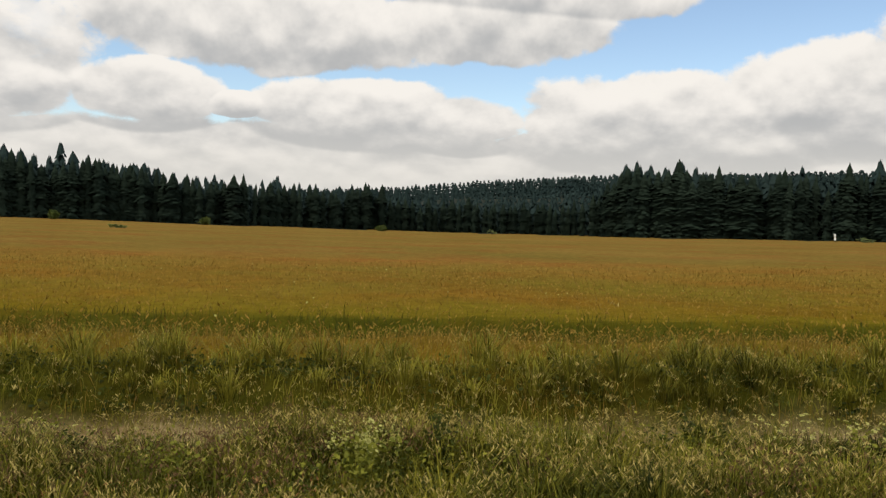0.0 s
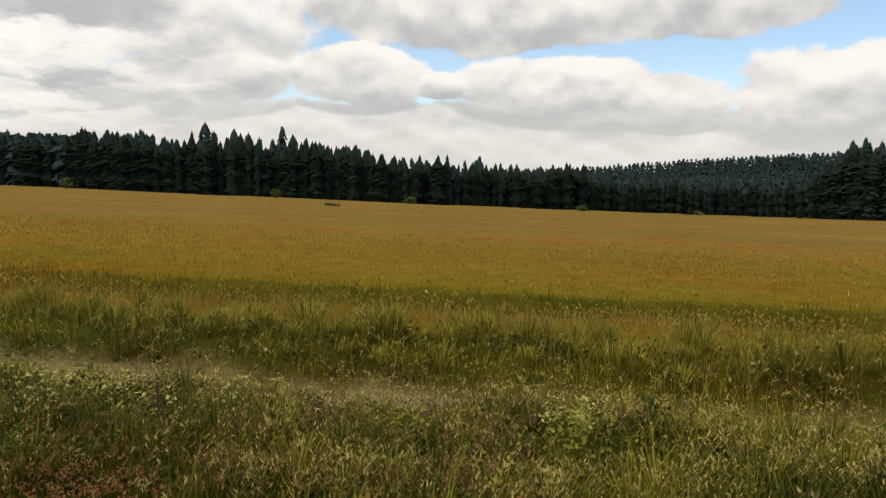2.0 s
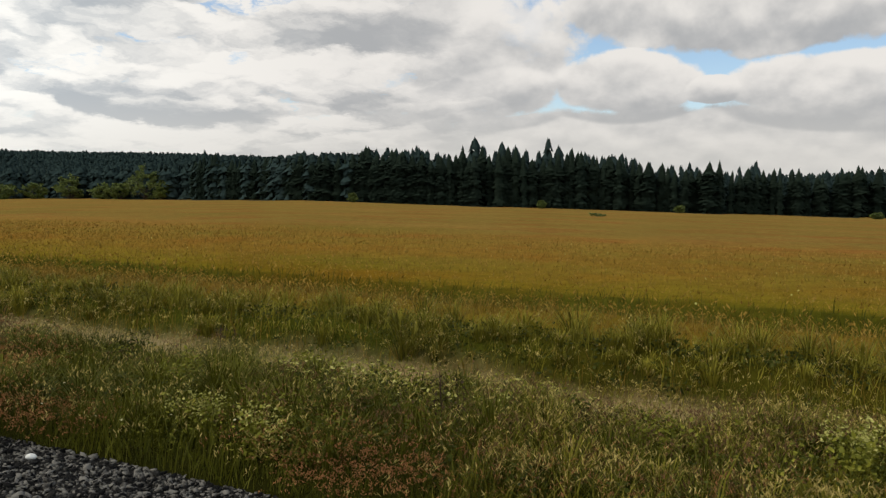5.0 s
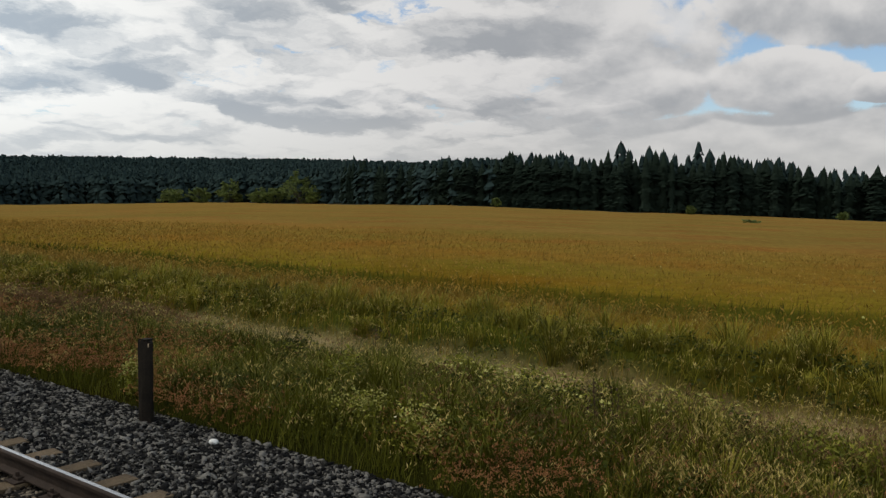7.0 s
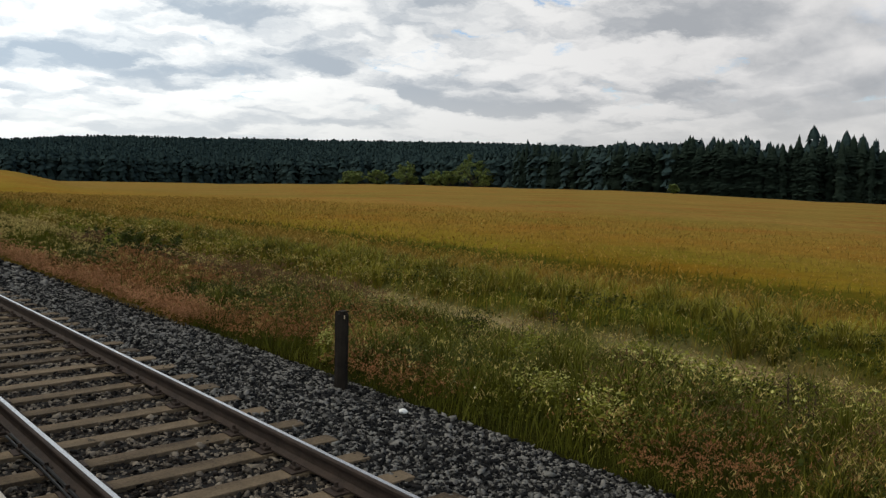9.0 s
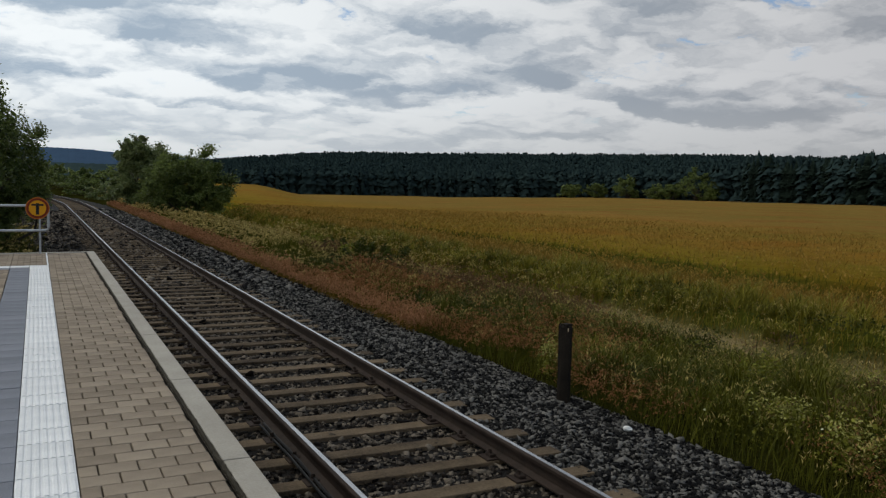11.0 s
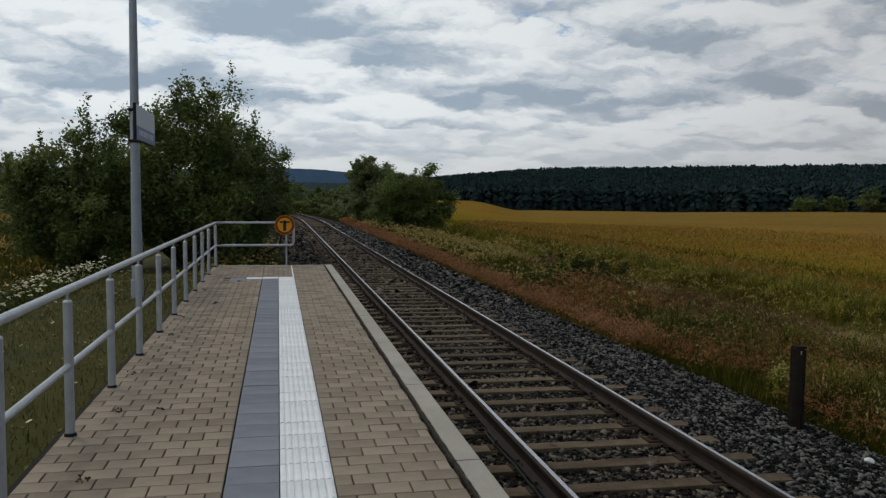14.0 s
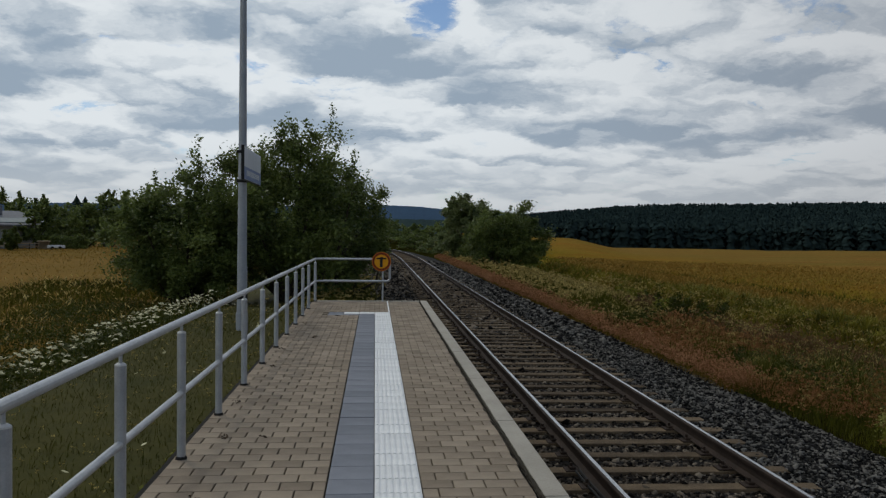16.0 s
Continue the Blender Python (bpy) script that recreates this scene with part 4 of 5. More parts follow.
def tussocks(n, xs, ys, h, reach, per, w, mats, seed, label, plumes=0.0, keep=None):
    """Mounds of grass: blades arch outwards from each crown, some end in a pale drooping plume."""
    rng = np.random.default_rng(seed)
    x, y = scatter(n, xs, ys, rng)
    if keep is not None:
        k = keep(x, y, rng.random(n))
        x, y = x[k], y[k]
    clear_of = np.hypot(x - 7.4, y + 0.15) > 0.75
    x, y = x[clear_of], y[clear_of]
    n = len(x)
    big = np.repeat(rng.uniform(0.6, 1.25, n), per)
    c = np.repeat(np.stack([x, y, land(x, y) - 0.03], 1), per, 0)
    k = n * per
    a = rng.random(k) * math.tau
    out = np.stack([np.cos(a), np.sin(a), np.zeros(k)], 1)
    side = np.stack([-np.sin(a), np.cos(a), np.zeros(k)], 1) * (w * rng.uniform(0.6, 1.4, k))[:, None]
    q = rng.random(k) ** 0.7
    rr, hh = reach * big * q, h * big * rng.uniform(0.65, 1.1, k)
    up = np.array([[0, 0, 1.0]])
    b = c + out * (0.25 * rr)[:, None]
    p1 = b + out * (0.30 * rr)[:, None] + up * (0.62 * hh)[:, None]
    p2 = b + out * (0.72 * rr)[:, None] + up * (0.96 * hh)[:, None]
    p3 = b + out * (1.15 * rr)[:, None] + up * (hh * (1.0 - 0.42 * q))[:, None]
    v = np.stack([b - side * 0.5, b + side * 0.5, p1 - side * 0.5, p1 + side * 0.5, p2 - side * 0.35, p2 + side * 0.35, p3], 1)
    t = np.array([(0, 1, 3), (0, 3, 2), (2, 3, 5), (2, 5, 4), (4, 5, 6)])[None] + 7 * np.arange(k)[:, None, None]
    v, t = v.reshape(-1, 3), t.reshape(-1, 3)
    slot = np.zeros(len(t), int)
    tip = np.nonzero(rng.random(k) < plumes)[0]
    if len(tip):
        m = 5
        f = np.tile(np.linspace(0, 1, m), len(tip))[:, None]
        at = np.repeat(p2[tip], m, 0) * (1 - f) + np.repeat(p3[tip], m, 0) * f + up * 0.03 + rng.normal(0, 0.007, (len(tip) * m, 3))
        hv, ht = heads(at, np.full(len(at), 0.042) * rng.uniform(0.7, 1.4, len(at)), np.full(len(at), 0.012), rng, 0.9)
        t, slot = np.concatenate([t, ht + len(v)]), np.concatenate([slot, np.ones(len(ht), int)])
        v = np.concatenate([v, hv])
    tagged(link("grass_tussocks", tri_mesh("grass_tussocks", v, t, slot), mats), label, "grass", kind="stuff")


tussocks(420, (6.0, 8.9), (-9, 14), 0.42, 0.42, 90, 0.008, [M_BLADE, M_HEAD_TAN], 40, "dark green arching grass tussocks in the verge", 0.05)
tussocks(120, (6.3, 9.0), (-9, 3.0), 0.44, 0.40, 80, 0.007, [M_BLADE_LIGHT, M_HEAD_TAN], 50, "yellow-green tussocks with pale drooping plumes", 0.28, tuft_mask(0.7, 0.0))
tussocks(110, (6.2, 8.6), (-9, 8), 0.40, 0.36, 70, 0.006, [M_BLADE, M_HEAD_MAUVE], 58, "tussocks with brown-mauve flower plumes", 0.45, tuft_mask(0.5, 0.25))
tussocks(260, (12.0, 13.6), (-16, 34), 0.46, 0.40, 60, 0.012, [M_BLADE_LIGHT, M_HEAD_TAN], 59, "tall green tussocks along the meadow edge", 0.05)
# lane with dry grass
meadow("dry_grass", 16000, (10.1, 11.8), (-16, 60), 0.10, 0.006, [M_STRAW, M_STRAW], 0.2, 27, "short dry straw-coloured grass on the lane", 1.0, (0.05, 0.012), 1.5, lean=0.9)
meadow("dry_grass", 2600, (11.6, 12.3), (-16, 45), 0.36, 0.007, [M_BLADE_FIELD, M_HEAD_TAN], 0.45, 28, "pale arching grass along the meadow edge", 1.0, (0.085, 0.008), 1.3, lean=0.9)
# meadow beyond the lane; the thatch below stands for the closed sward
meadow("meadow_grass", 26000, (13.8, 16.6), (-22, 62), 0.22, 0.011, [M_BLADE_FIELD, M_HEAD_GOLD], 0.35, 30, "olive-gold grass behind the meadow edge", 1.0, (0.06, 0.014), 1.3, lean=0.9, patch=0.2)
meadow("meadow_grass", 17000, (11.9, 13.7), (-22, 62), 0.27, 0.012, [M_BLADE_LIGHT, M_HEAD_GOLD], 0.10, 31, "tall dark green meadow edge with golden heads", 1.0, (0.07, 0.012), 1.4, lean=0.9, patch=0.3)
meadow("meadow_grass", 12000, (16.8, 19.4), (-26, 75), 0.26, 0.008, [M_BLADE, M_HEAD_GOLD], 0.12, 32, "low grass in an old wheel rut", 1.0, lean=0.8)
meadow("meadow_grass", 84000, (19.2, 48), (-48, 90), 0.13, 0.007, [M_BLADE_FIELD, M_HEAD_GOLD], 0.4, 33, "golden ripe meadow grass", 1.0, (0.06, 0.012), 1.4, keep=lambda x, y, r: r < np.clip((50 - x) / 26, 0.1, 1), lean=1.1, patch=0.35)
# lawn and meadow on the platform's other side
meadow("lawn_grass", 26000, (-5.2, -1.62), (1.5, 18.5), 0.08, 0.006, [M_BLADE_LAWN, M_HEAD_TAN], 0.03, 36, "mown lawn behind the handrail", 1.0, (0.03, 0.010), lean=0.9)
meadow("meadow_grass", 20000, (-14, -4.9), (6, 36), 0.24, 0.008, [M_BLADE, M_HEAD_TAN], 0.06, 37, "rank grass below the lawn bank", 1.0, lean=0.8)
meadow("meadow_grass", 26000, (-75, -10), (22, 112), 0.11, 0.006, [M_BLADE_FIELD, M_HEAD_GOLD], 0.12, 38, "golden meadow beside the bushes", 1.0, (0.07, 0.012), 1.3, lean=1.0)
meadow("verge_grass", 8000, (-2.6, 0.4), (18.9, 40), 0.30, 0.008, [M_BLADE, M_HEAD_TAN], 0.08, 39, "rough grass beyond the platform end", 1.2, keep=lambda x, y, r: x < 0.2 - 1.4 * r, lean=0.7)


def flowers(name, n, xs, ys, h, size, material, seed, label, umbel=1):
    rng = np.random.default_rng(seed)
    x, y = scatter(n, xs, ys, rng)
    z = land(x, y)
    hh = h * rng.uniform(0.6, 1.25, n)
    v, t, tip = blades(x, y, z, hh, 0.008 * np.maximum(1, y / 9), rng, 0.25)
    V, T, S, off = [v], [t], [np.zeros(len(t), int)], len(v)
    for _ in range(umbel):
        c = tip + rng.normal(0, size * (0.9 if umbel > 1 else 0.1), (n, 3)) * (1, 1, 0.35)
        k = 6
        a = np.arange(k) * math.tau / k
        r = size * rng.uniform(0.6, 1.2, n)
        tilt = rng.normal(0, 0.35, (n, 2))
        ring = np.stack([c[:, None, 0] + r[:, None] * np.cos(a), c[:, None, 1] + r[:, None] * np.sin(a), c[:, None, 2] + r[:, None] * (tilt[:, :1] * np.cos(a) + tilt[:, 1:] * np.sin(a))], 2)
        vv = np.concatenate([c[:, None] + (0, 0, size * 0.25), ring], 1)
        tt = np.array([(0, 1 + i, 1 + (i + 1) % k) for i in range(k)])[None] + (k + 1) * np.arange(n)[:, None, None] + off
        V.append(vv.reshape(-1, 3))
        T.append(tt.reshape(-1, 3))
        S.append(np.ones(n * k, int))
        off += n * (k + 1)
    me = tri_mesh(name, np.concatenate(V), np.concatenate(T), np.concatenate(S))
    tagged(link(name, me, [M_HERB, material]), label, "flowers", kind="stuff")


flowers("daisies", 330, (-4.85, -3.6), (6, 21), 0.45, 0.024, M_PETAL_WHITE, 41, "creamy white yarrow and daisies along the lawn bank", 4)
flowers("daisies", 45, (-3.6, -1.8), (3, 17), 0.18, 0.022, M_PETAL_WHITE, 42, "scattered white daisies in the lawn", 1)
flowers("daisies", 60, (-1.2, 0.0), (18.9, 22), 0.45, 0.035, M_PETAL_WHITE, 43, "white flowers beyond the platform end", 2)
flowers("bedstraw", 900, (9.0, 9.9), (-2.3, 0.3), 0.30, 0.015, M_PETAL_YELLOW, 44, "pale yellow bedstraw patch beside the lane", 6)
flowers("bedstraw", 380, (7.6, 9.4), (2.2, 6.0), 0.36, 0.014, M_PETAL_YELLOW, 45, "yellow-green bedstraw in the verge", 5)
flowers("bedstraw", 260, (8.3, 9.6), (-7.5, -4.0), 0.45, 0.015, M_PETAL_YELLOW, 46, "pale bedstraw clump near the lane", 5)
flowers("bedstraw", 240, (12.2, 40), (-20, 40), 0.25, 0.025, M_PETAL_YELLOW, 47, "scattered yellow blossoms in the meadow", 1)
flowers("bedstraw", 12, (5.6, 6.6), (4.0, 8.5), 0.30, 0.018, M_PETAL_WHITE, 48, "small white blossoms near the timber post", 1)


def leaf_cloud(centres, per, spread, size, rng, flat=0.6):
    """Leaves round clump centres: rhombs folded at random angles."""
    c = np.repeat(centres, per, 0)
    n = len(c)
    p = c + rng.normal(0, 1, (n, 3)) * np.repeat(spread, per, 0)
    d = rng.normal(0, 1, (n, 3))
    d[:, 2] *= flat
    d /= np.linalg.norm(d, axis=1)[:, None]
    e = np.cross(d, rng.normal(0, 1, (n, 3)))
    e /= np.linalg.norm(e, axis=1)[:, None]
    s = (size * rng.uniform(0.6, 1.35, n))[:, None]
    v = np.stack([p - d * s * 0.5, p + e * s * 0.30, p + d * s * 0.5, p - e * s * 0.30], 1)
    t = np.array([(0, 1, 2), (0, 2, 3)])[None] + 4 * np.arange(n)[:, None, None]
    return v.reshape(-1, 3), t.reshape(-1, 3)


def weeds(name, n, xs, ys, per, spread, size, material, seed, label, lift=0.16, keep=None):
    rng = np.random.default_rng(seed)
    x, y = scatter(n, xs, ys, rng)
    if keep is not None:
        k = keep(x, y, rng.random(n))
        x, y = x[k], y[k]
    c = np.stack([x, y, land(x, y) + lift * rng.uniform(0.2, 1.5, len(x))], 1)
    v, t = leaf_cloud(c, per, np.tile([[spread, spread, spread * 0.55]], (len(c), 1)), size, rng)
    tagged(link(name, tri_mesh(name, v, t), material), label, "weeds", kind="stuff")


weeds("verge_weeds", 2600, (6.1, 9.1), (-9, 24), 20, 0.10, 0.050, M_HERB, 201, "dense dark green weeds covering the verge")
weeds("verge_weeds", 800, (6.0, 9.1), (-9, 16), 20, 0.09, 0.038, M_HERB_PALE, 202, "pale green weeds mixed into the verge", 0.24, tuft_mask(0.8, 0.55))
weeds("verge_weeds", 600, (6.4, 9.1), (-9, 1.8), 20, 0.10, 0.036, M_HERB_PALE, 208, "yellow-green flowering weeds in the verge", 0.24, tuft_mask(1.1, 0.1))
weeds("verge_weeds", 220, (8.0, 9.2), (1.8, 6.2), 22, 0.11, 0.040, M_HERB_PALE, 206, "bright yellow-green weed patch beside the lane", 0.26)
weeds("verge_weeds", 80, (5.9, 6.7), (3.6, 5.9), 22, 0.10, 0.038, M_HERB_PALE, 207, "yellow-green weeds behind the white stone", 0.20)
weeds("meadow_weeds", 900, (11.9, 13.5), (-18, 34), 18, 0.12, 0.066, M_HERB, 203, "dark green docks along the meadow edge", 0.08)
weeds("bank_weeds", 1500, (-8.5, -4.2), (5, 24), 20, 0.13, 0.055, M_HERB, 204, "dark green weeds below the lawn bank", 0.2)


weeds("edge_weeds", 46, (-1.45, -1.22), (4.5, 17.6), 9, 0.04, 0.028, M_HERB, 209, "weeds sprouting between pavers beside the handrail", 0.012)
weeds("edge_weeds", 460, (-1.62, -1.43), (1.5, 17.8), 9, 0.04, 0.038, M_HERB_PALE, 205, "small weeds and moss along the paving edge", 0.03)


def paving_tufts():
    rng = np.random.default_rng(210)
    spots = np.array([(-0.96, 5.87), (-1.0, 11.9), (-1.02, 11.8), (-1.25, 5.9), (-1.3, 9.2), (-1.3, 13.6), (-0.8, 14.9), (-1.2, 4.4), (-1.38, 7.2), (-1.36, 10.6)])
    c = np.concatenate([spots, np.full((len(spots), 1), 0.012)], 1)
    v, t = leaf_cloud(c, 12, np.tile([[0.022, 0.018, 0.008]], (len(c), 1)), 0.024, rng)
    tagged(link("paving_weeds", tri_mesh("paving_weeds", v, t), M_STEM_DARK), "dry brown weeds and litter on the paving", "weeds", kind="stuff")


paving_tufts()


def herb(x, y, h, n, size, leaf, label, flower=None, seed=0, spread=0.28):
    rng = np.random.default_rng(seed)
    hub = new("herb")
    hub.matrix_basis = pose(x, y, float(land(x, y)))
    tops = []
    for k in range(max(3, min(n // 60, 9))):
        a, l = rng.random() * math.tau, spread * rng.random()
        top = (l * math.cos(a), l * math.sin(a), h * rng.uniform(0.7, 1.05))
        part("stem", tube([(top[0] * 0.25, top[1] * 0.25, -0.03), (top[0] * 0.6, top[1] * 0.6, top[2] * 0.55), top], [0.006, 0.005, 0.002], 5), leaf, hub)
        tops.append(top)
    tops = np.array(tops)
    f = rng.uniform(0.15, 1, (n // 8, 1))
    c = tops[rng.integers(0, len(tops), n // 8)] * np.concatenate([0.3 + 0.7 * f, 0.3 + 0.7 * f, f], 1)
    v, t = leaf_cloud(c, 8, np.full((len(c), 3), 0.05), size, rng)
    link("leaves", tri_mesh("leaves", v, t), leaf, hub)
    if flower:
        v, t = leaf_cloud(tops, 40, np.full((len(tops), 3), 0.05), 0.032, rng)
        link("blossom", tri_mesh("blossom", v, t), flower, hub, "pale blossom clusters")
    return tagged(hub, label, "plant", "herbs of the verge")


herb(7.6, -0.15, 0.46, 620, 0.055, M_HERB_PALE, "pale yellow-green bedstraw plant in the dark verge", M_PETAL_YELLOW, 51, 0.33)
herb(7.9, -0.75, 0.46, 420, 0.045, M_HERB, "dark green broad-leaved herb in the verge", None, 52, 0.35)
herb(7.5, -1.2, 0.42, 340, 0.045, M_HERB, "broad-leaved green herb beside bedstraw", None, 53, 0.35)
herb(6.25, 5.3, 0.42, 500, 0.05, M_HERB_PALE, "pale green weed near the white stone", M_PETAL_YELLOW, 54, 0.35)
herb(6.1, 4.55, 0.40, 360, 0.05, M_HERB_PALE, "small pale flowering weed at the ballast edge", M_PETAL_YELLOW, 55, 0.25)
herb(5.75, 8.6, 0.42, 300, 0.045, M_HERB_PALE, "yellow-green weed behind the timber post", M_PETAL_YELLOW, 56, 0.25)
for i, (hx, hy) in enumerate(((8.0, -4.6), (8.4, -5.4), (7.6, -6.0), (8.9, 5.0), (9.0, 6.2), (8.1, 2.4), (7.4, 1.4), (8.8, -3.4), (7.2, 6.5), (8.6, 9.0), (9.4, 12.0))):
    herb(hx, hy, 0.50, 560, 0.045, M_HERB if i % 2 else M_HERB_PALE, "leafy green weed in the rough verge" if i % 2 else "pale leafy weed in the rough verge", None, 60 + i, 0.38)
for i, (hx, hy) in enumerate(((8.4, 23.5), (9.0, 25.4), (7.9, 21.0), (8.7, 27.4), (9.5, 29.0), (8.1, 19.6))):
    herb(hx, hy, 0.72, 1500, 0.085, M_HERB_PALE if i % 3 == 0 else M_HERB, "dense dark green nettle clump beside the lane", None, 80 + i, 0.75)
for i, (hx, hy) in enumerate(((7.24, 3.14), (7.50, 3.45), (10.7, 8.9), (10.9, 9.4))):
    herb(hx, hy, 0.62, 110, 0.035, M_STEM_DARK, "dark brown dock stalk gone to seed", None, 90 + i, 0.05)


# ---- bushes and broad-leaved trees ----
def bush(name, x, y, rx, ry, h, clumps, per, leaf_size, leaf, seed, label, category="bush", low=0.05, spread=0.21, shoots=0, lean=0.0):
    rng = np.random.default_rng(seed)
    hub = new(name)
    hub.matrix_basis = pose(x, y, float(land(x, y)))
    u = rng.normal(0, 1, (clumps, 3))
    u /= np.linalg.norm(u, axis=1)[:, None]
    u[:, 2] = np.where(u[:, 2] < 0, u[:, 2] * 0.9, u[:, 2])
    f = (rng.uniform(0.35, 1.0, clumps) ** 0.6)[:, None] * (1 + 0.16 * np.sin(5 * u[:, :1] + 3 * u[:, 1:2] + seed) + 0.10 * rng.normal(0, 1, (clumps, 1)))
    zc = h * (0.40 + low)
    c = np.stack([u[:, 0] * rx, u[:, 1] * ry, zc + u[:, 2] * np.where(u[:, 2] > 0, h - zc, zc)], 1) * np.concatenate([f, f, np.ones_like(f)], 1)
    c[:, 2] = zc + (c[:, 2] - zc) * np.clip(f[:, 0], 0.4, 1.12)
    c[:, 0] += lean * c[:, 2]
    c[:, 2] = np.maximum(c[:, 2], h * low + 0.15)
    sp = np.tile([[spread * rx / 2.4, spread * ry / 2.4, spread * h / 6.0]], (clumps, 1)) * rng.uniform(0.6, 1.3, (clumps, 1))
    trunk = part("trunk", tube([(0, 0, -0.15), (0.02 * h, 0, 0.3 * h), tuple(c[0] * 0.7)], [0.022 * h, 0.013 * h, 0.004 * h], 7), M_BARK, hub)
    for k in range(1, 13):
        e = Vector(c[k])
        b = Vector((rng.normal(0, 0.08 * rx), rng.normal(0, 0.08 * ry), -0.15))
        mid = b.lerp(e, 0.5) + Vector(rng.normal(0, 0.06 * h, 3))
        part("limb", tube([b, mid, e], [0.018 * h, 0.010 * h, 0.003 * h], 6), M_BARK, trunk)
    V, T = leaf_cloud(c, per, sp, leaf_size, rng)
    for k in range(shoots):
        i = int(np.argsort(-c[:, 2] + rng.normal(0, 0.22 * h, clumps))[k % clumps])
        b = c[i]
        e = b + np.array([rng.normal(0, 0.10 * rx), rng.normal(0, 0.1 * ry), rng.uniform(0.08, 0.2) * h])
        line = b + (e - b) * np.linspace(0, 1, 9)[:, None]
        v, t = leaf_cloud(line, 11, np.full((9, 3), 0.075 * h / 6), leaf_size, rng)
        T, V = np.concatenate([T, t + len(V)]), np.concatenate([V, v])
    link("crown", tri_mesh("crown", V, T), leaf, hub)
    return tagged(hub, label, category)


bush("bush", -3.0, 27.5, 2.8, 2.6, 5.6, 220, 320, 0.11, M_LEAF, 101, "tall dark green bush with ragged upright shoots", shoots=42)
bush("bush", -6.1, 26.5, 2.2, 2.2, 4.1, 170, 310, 0.105, M_LEAF, 102, "broad dark green bush beside the meadow", shoots=26)
bush("bush", -1.35, 30.0, 1.7, 1.8, 4.7, 120, 280, 0.095, M_LEAF, 103, "dark green bush overhanging the ballast", shoots=16)
bush("bush", -2.4, 38.0, 1.6, 2.5, 3.0, 60, 150, 0.15, M_LEAF, 104, "low green bush beside the track", shoots=8)
bush("tree", 7.3, 66.0, 2.35, 2.2, 5.2, 150, 320, 0.17, M_LEAF_SILVER, 105, "silvery green willow beside the railway", "tree", shoots=6)
bush("tree", 8.7, 55.0, 2.6, 2.2, 4.3, 150, 320, 0.15, M_LEAF, 106, "rounded dark green bush beside the railway", "tree", shoots=6)
bush("bush", 6.6, 92.0, 2.0, 3.0, 2.0, 40, 90, 0.22, M_LEAF_SILVER, 107, "low scrub beside the bend of the track", shoots=4)
bush("bush", 5.0, 110.0, 3.0, 4.0, 2.4, 40, 90, 0.26, M_LEAF, 108, "scrub beyond the bend of the track", shoots=4)
for i, (a, d, rx, h) in enumerate(((2.6, 150, 2.0, 3.6), (3.4, 190, 3, 3.4), (0.4, 170, 6, 4.6), (4.8, 230, 5, 4.4), (1.6, 240, 5, 4.4))):
    bush("tree", d * math.sin(radians(a)), d * math.cos(radians(a)), rx, rx, h, 50, 70, 0.5, M_LEAF, 110 + i, "dark broad-leaved tree in the valley", "tree", shoots=5)
# broad-leaved trees standing before the spruce wall
for i, (a, d, rx, h) in enumerate(((34.6, 580, 8.0, 9.5), (36.4, 575, 7.0, 10.0), (38.4, 560, 8.0, 14.5), (40.3, 530, 6.5, 9.0), (42.9, 490, 10.0, 19.0), (43.9, 475, 5.5, 10.0), (41.3, 515, 6.5, 11.0),
                                   (56.3, 300, 1.7, 3.4), (69.2, 288, 1.4, 3.0), (78.3, 284, 1.7, 2.6), (90.0, 290, 1.8, 2.2))):
    bush("tree", d * math.sin(radians(a)), d * math.cos(radians(a)), rx, rx, h, 60, 70, 0.62 * d / 320, M_LEAF, 130 + i, "rounded green broad-leaved tree before the forest", "tree", shoots=3)
for i, (a, d, rx, h) in enumerate(((73.0, 150, 1.5, 0.7), (97.5, 300, 6, 1.6), (121, 240, 4, 1.2))):
    bush("shrub", d * math.sin(radians(a)), d * math.cos(radians(a)), rx, 1.5, h, 20, 40, 0.3, M_LEAF if i == 0 else M_LEAF_SILVER, 150 + i, "low green shrub out in the meadow", "shrub", shoots=0)


# ---- spruce forest ----
def spruce_arrays(rng, h, boughs, width, bare=0.04, coarse=1.0):
    """A crown of drooping boughs set at random round the stem, closed below, ragged and blunt at the top."""
    f = bare + (1 - bare) * rng.random(boughs) ** 0.8
    f[:6] = np.linspace(0.93, 0.99, 6)
    prof = np.minimum(1.0, ((1 - f) / 0.36)) ** 0.75 * (1 + 0.22 * np.sin(f * 23 + rng.random() * 6) + rng.normal(0, 0.14, boughs)) + 0.05
    a = rng.random(boughs) * math.tau
    r = width * prof * rng.uniform(0.72, 1.05, boughs)
    size = coarse * h * (0.022 + 0.020 * (1 - f)) * rng.uniform(0.8, 1.3, boughs) + 0.10 * width
    da = np.minimum(size / np.maximum(r, 0.05 * width), 1.1)
    z, inner = f * h, 0.12 if coarse < 2 else 0.5
    V = np.stack([np.stack([r * inner * np.cos(a), r * inner * np.sin(a), z + size * 0.55], 1),
                  np.stack([r * 0.8 * np.cos(a - da), r * 0.8 * np.sin(a - da), z - size * 0.55], 1),
                  np.stack([r * np.cos(a), r * np.sin(a), z - size * 0.75], 1),
                  np.stack([r * 0.8 * np.cos(a + da), r * 0.8 * np.sin(a + da), z - size * 0.55], 1)], 1)
    T = np.array([(0, 1, 2), (0, 2, 3)])[None] + 4 * np.arange(boughs)[:, None, None]
    return V.reshape(-1, 3), T.reshape(-1, 3)


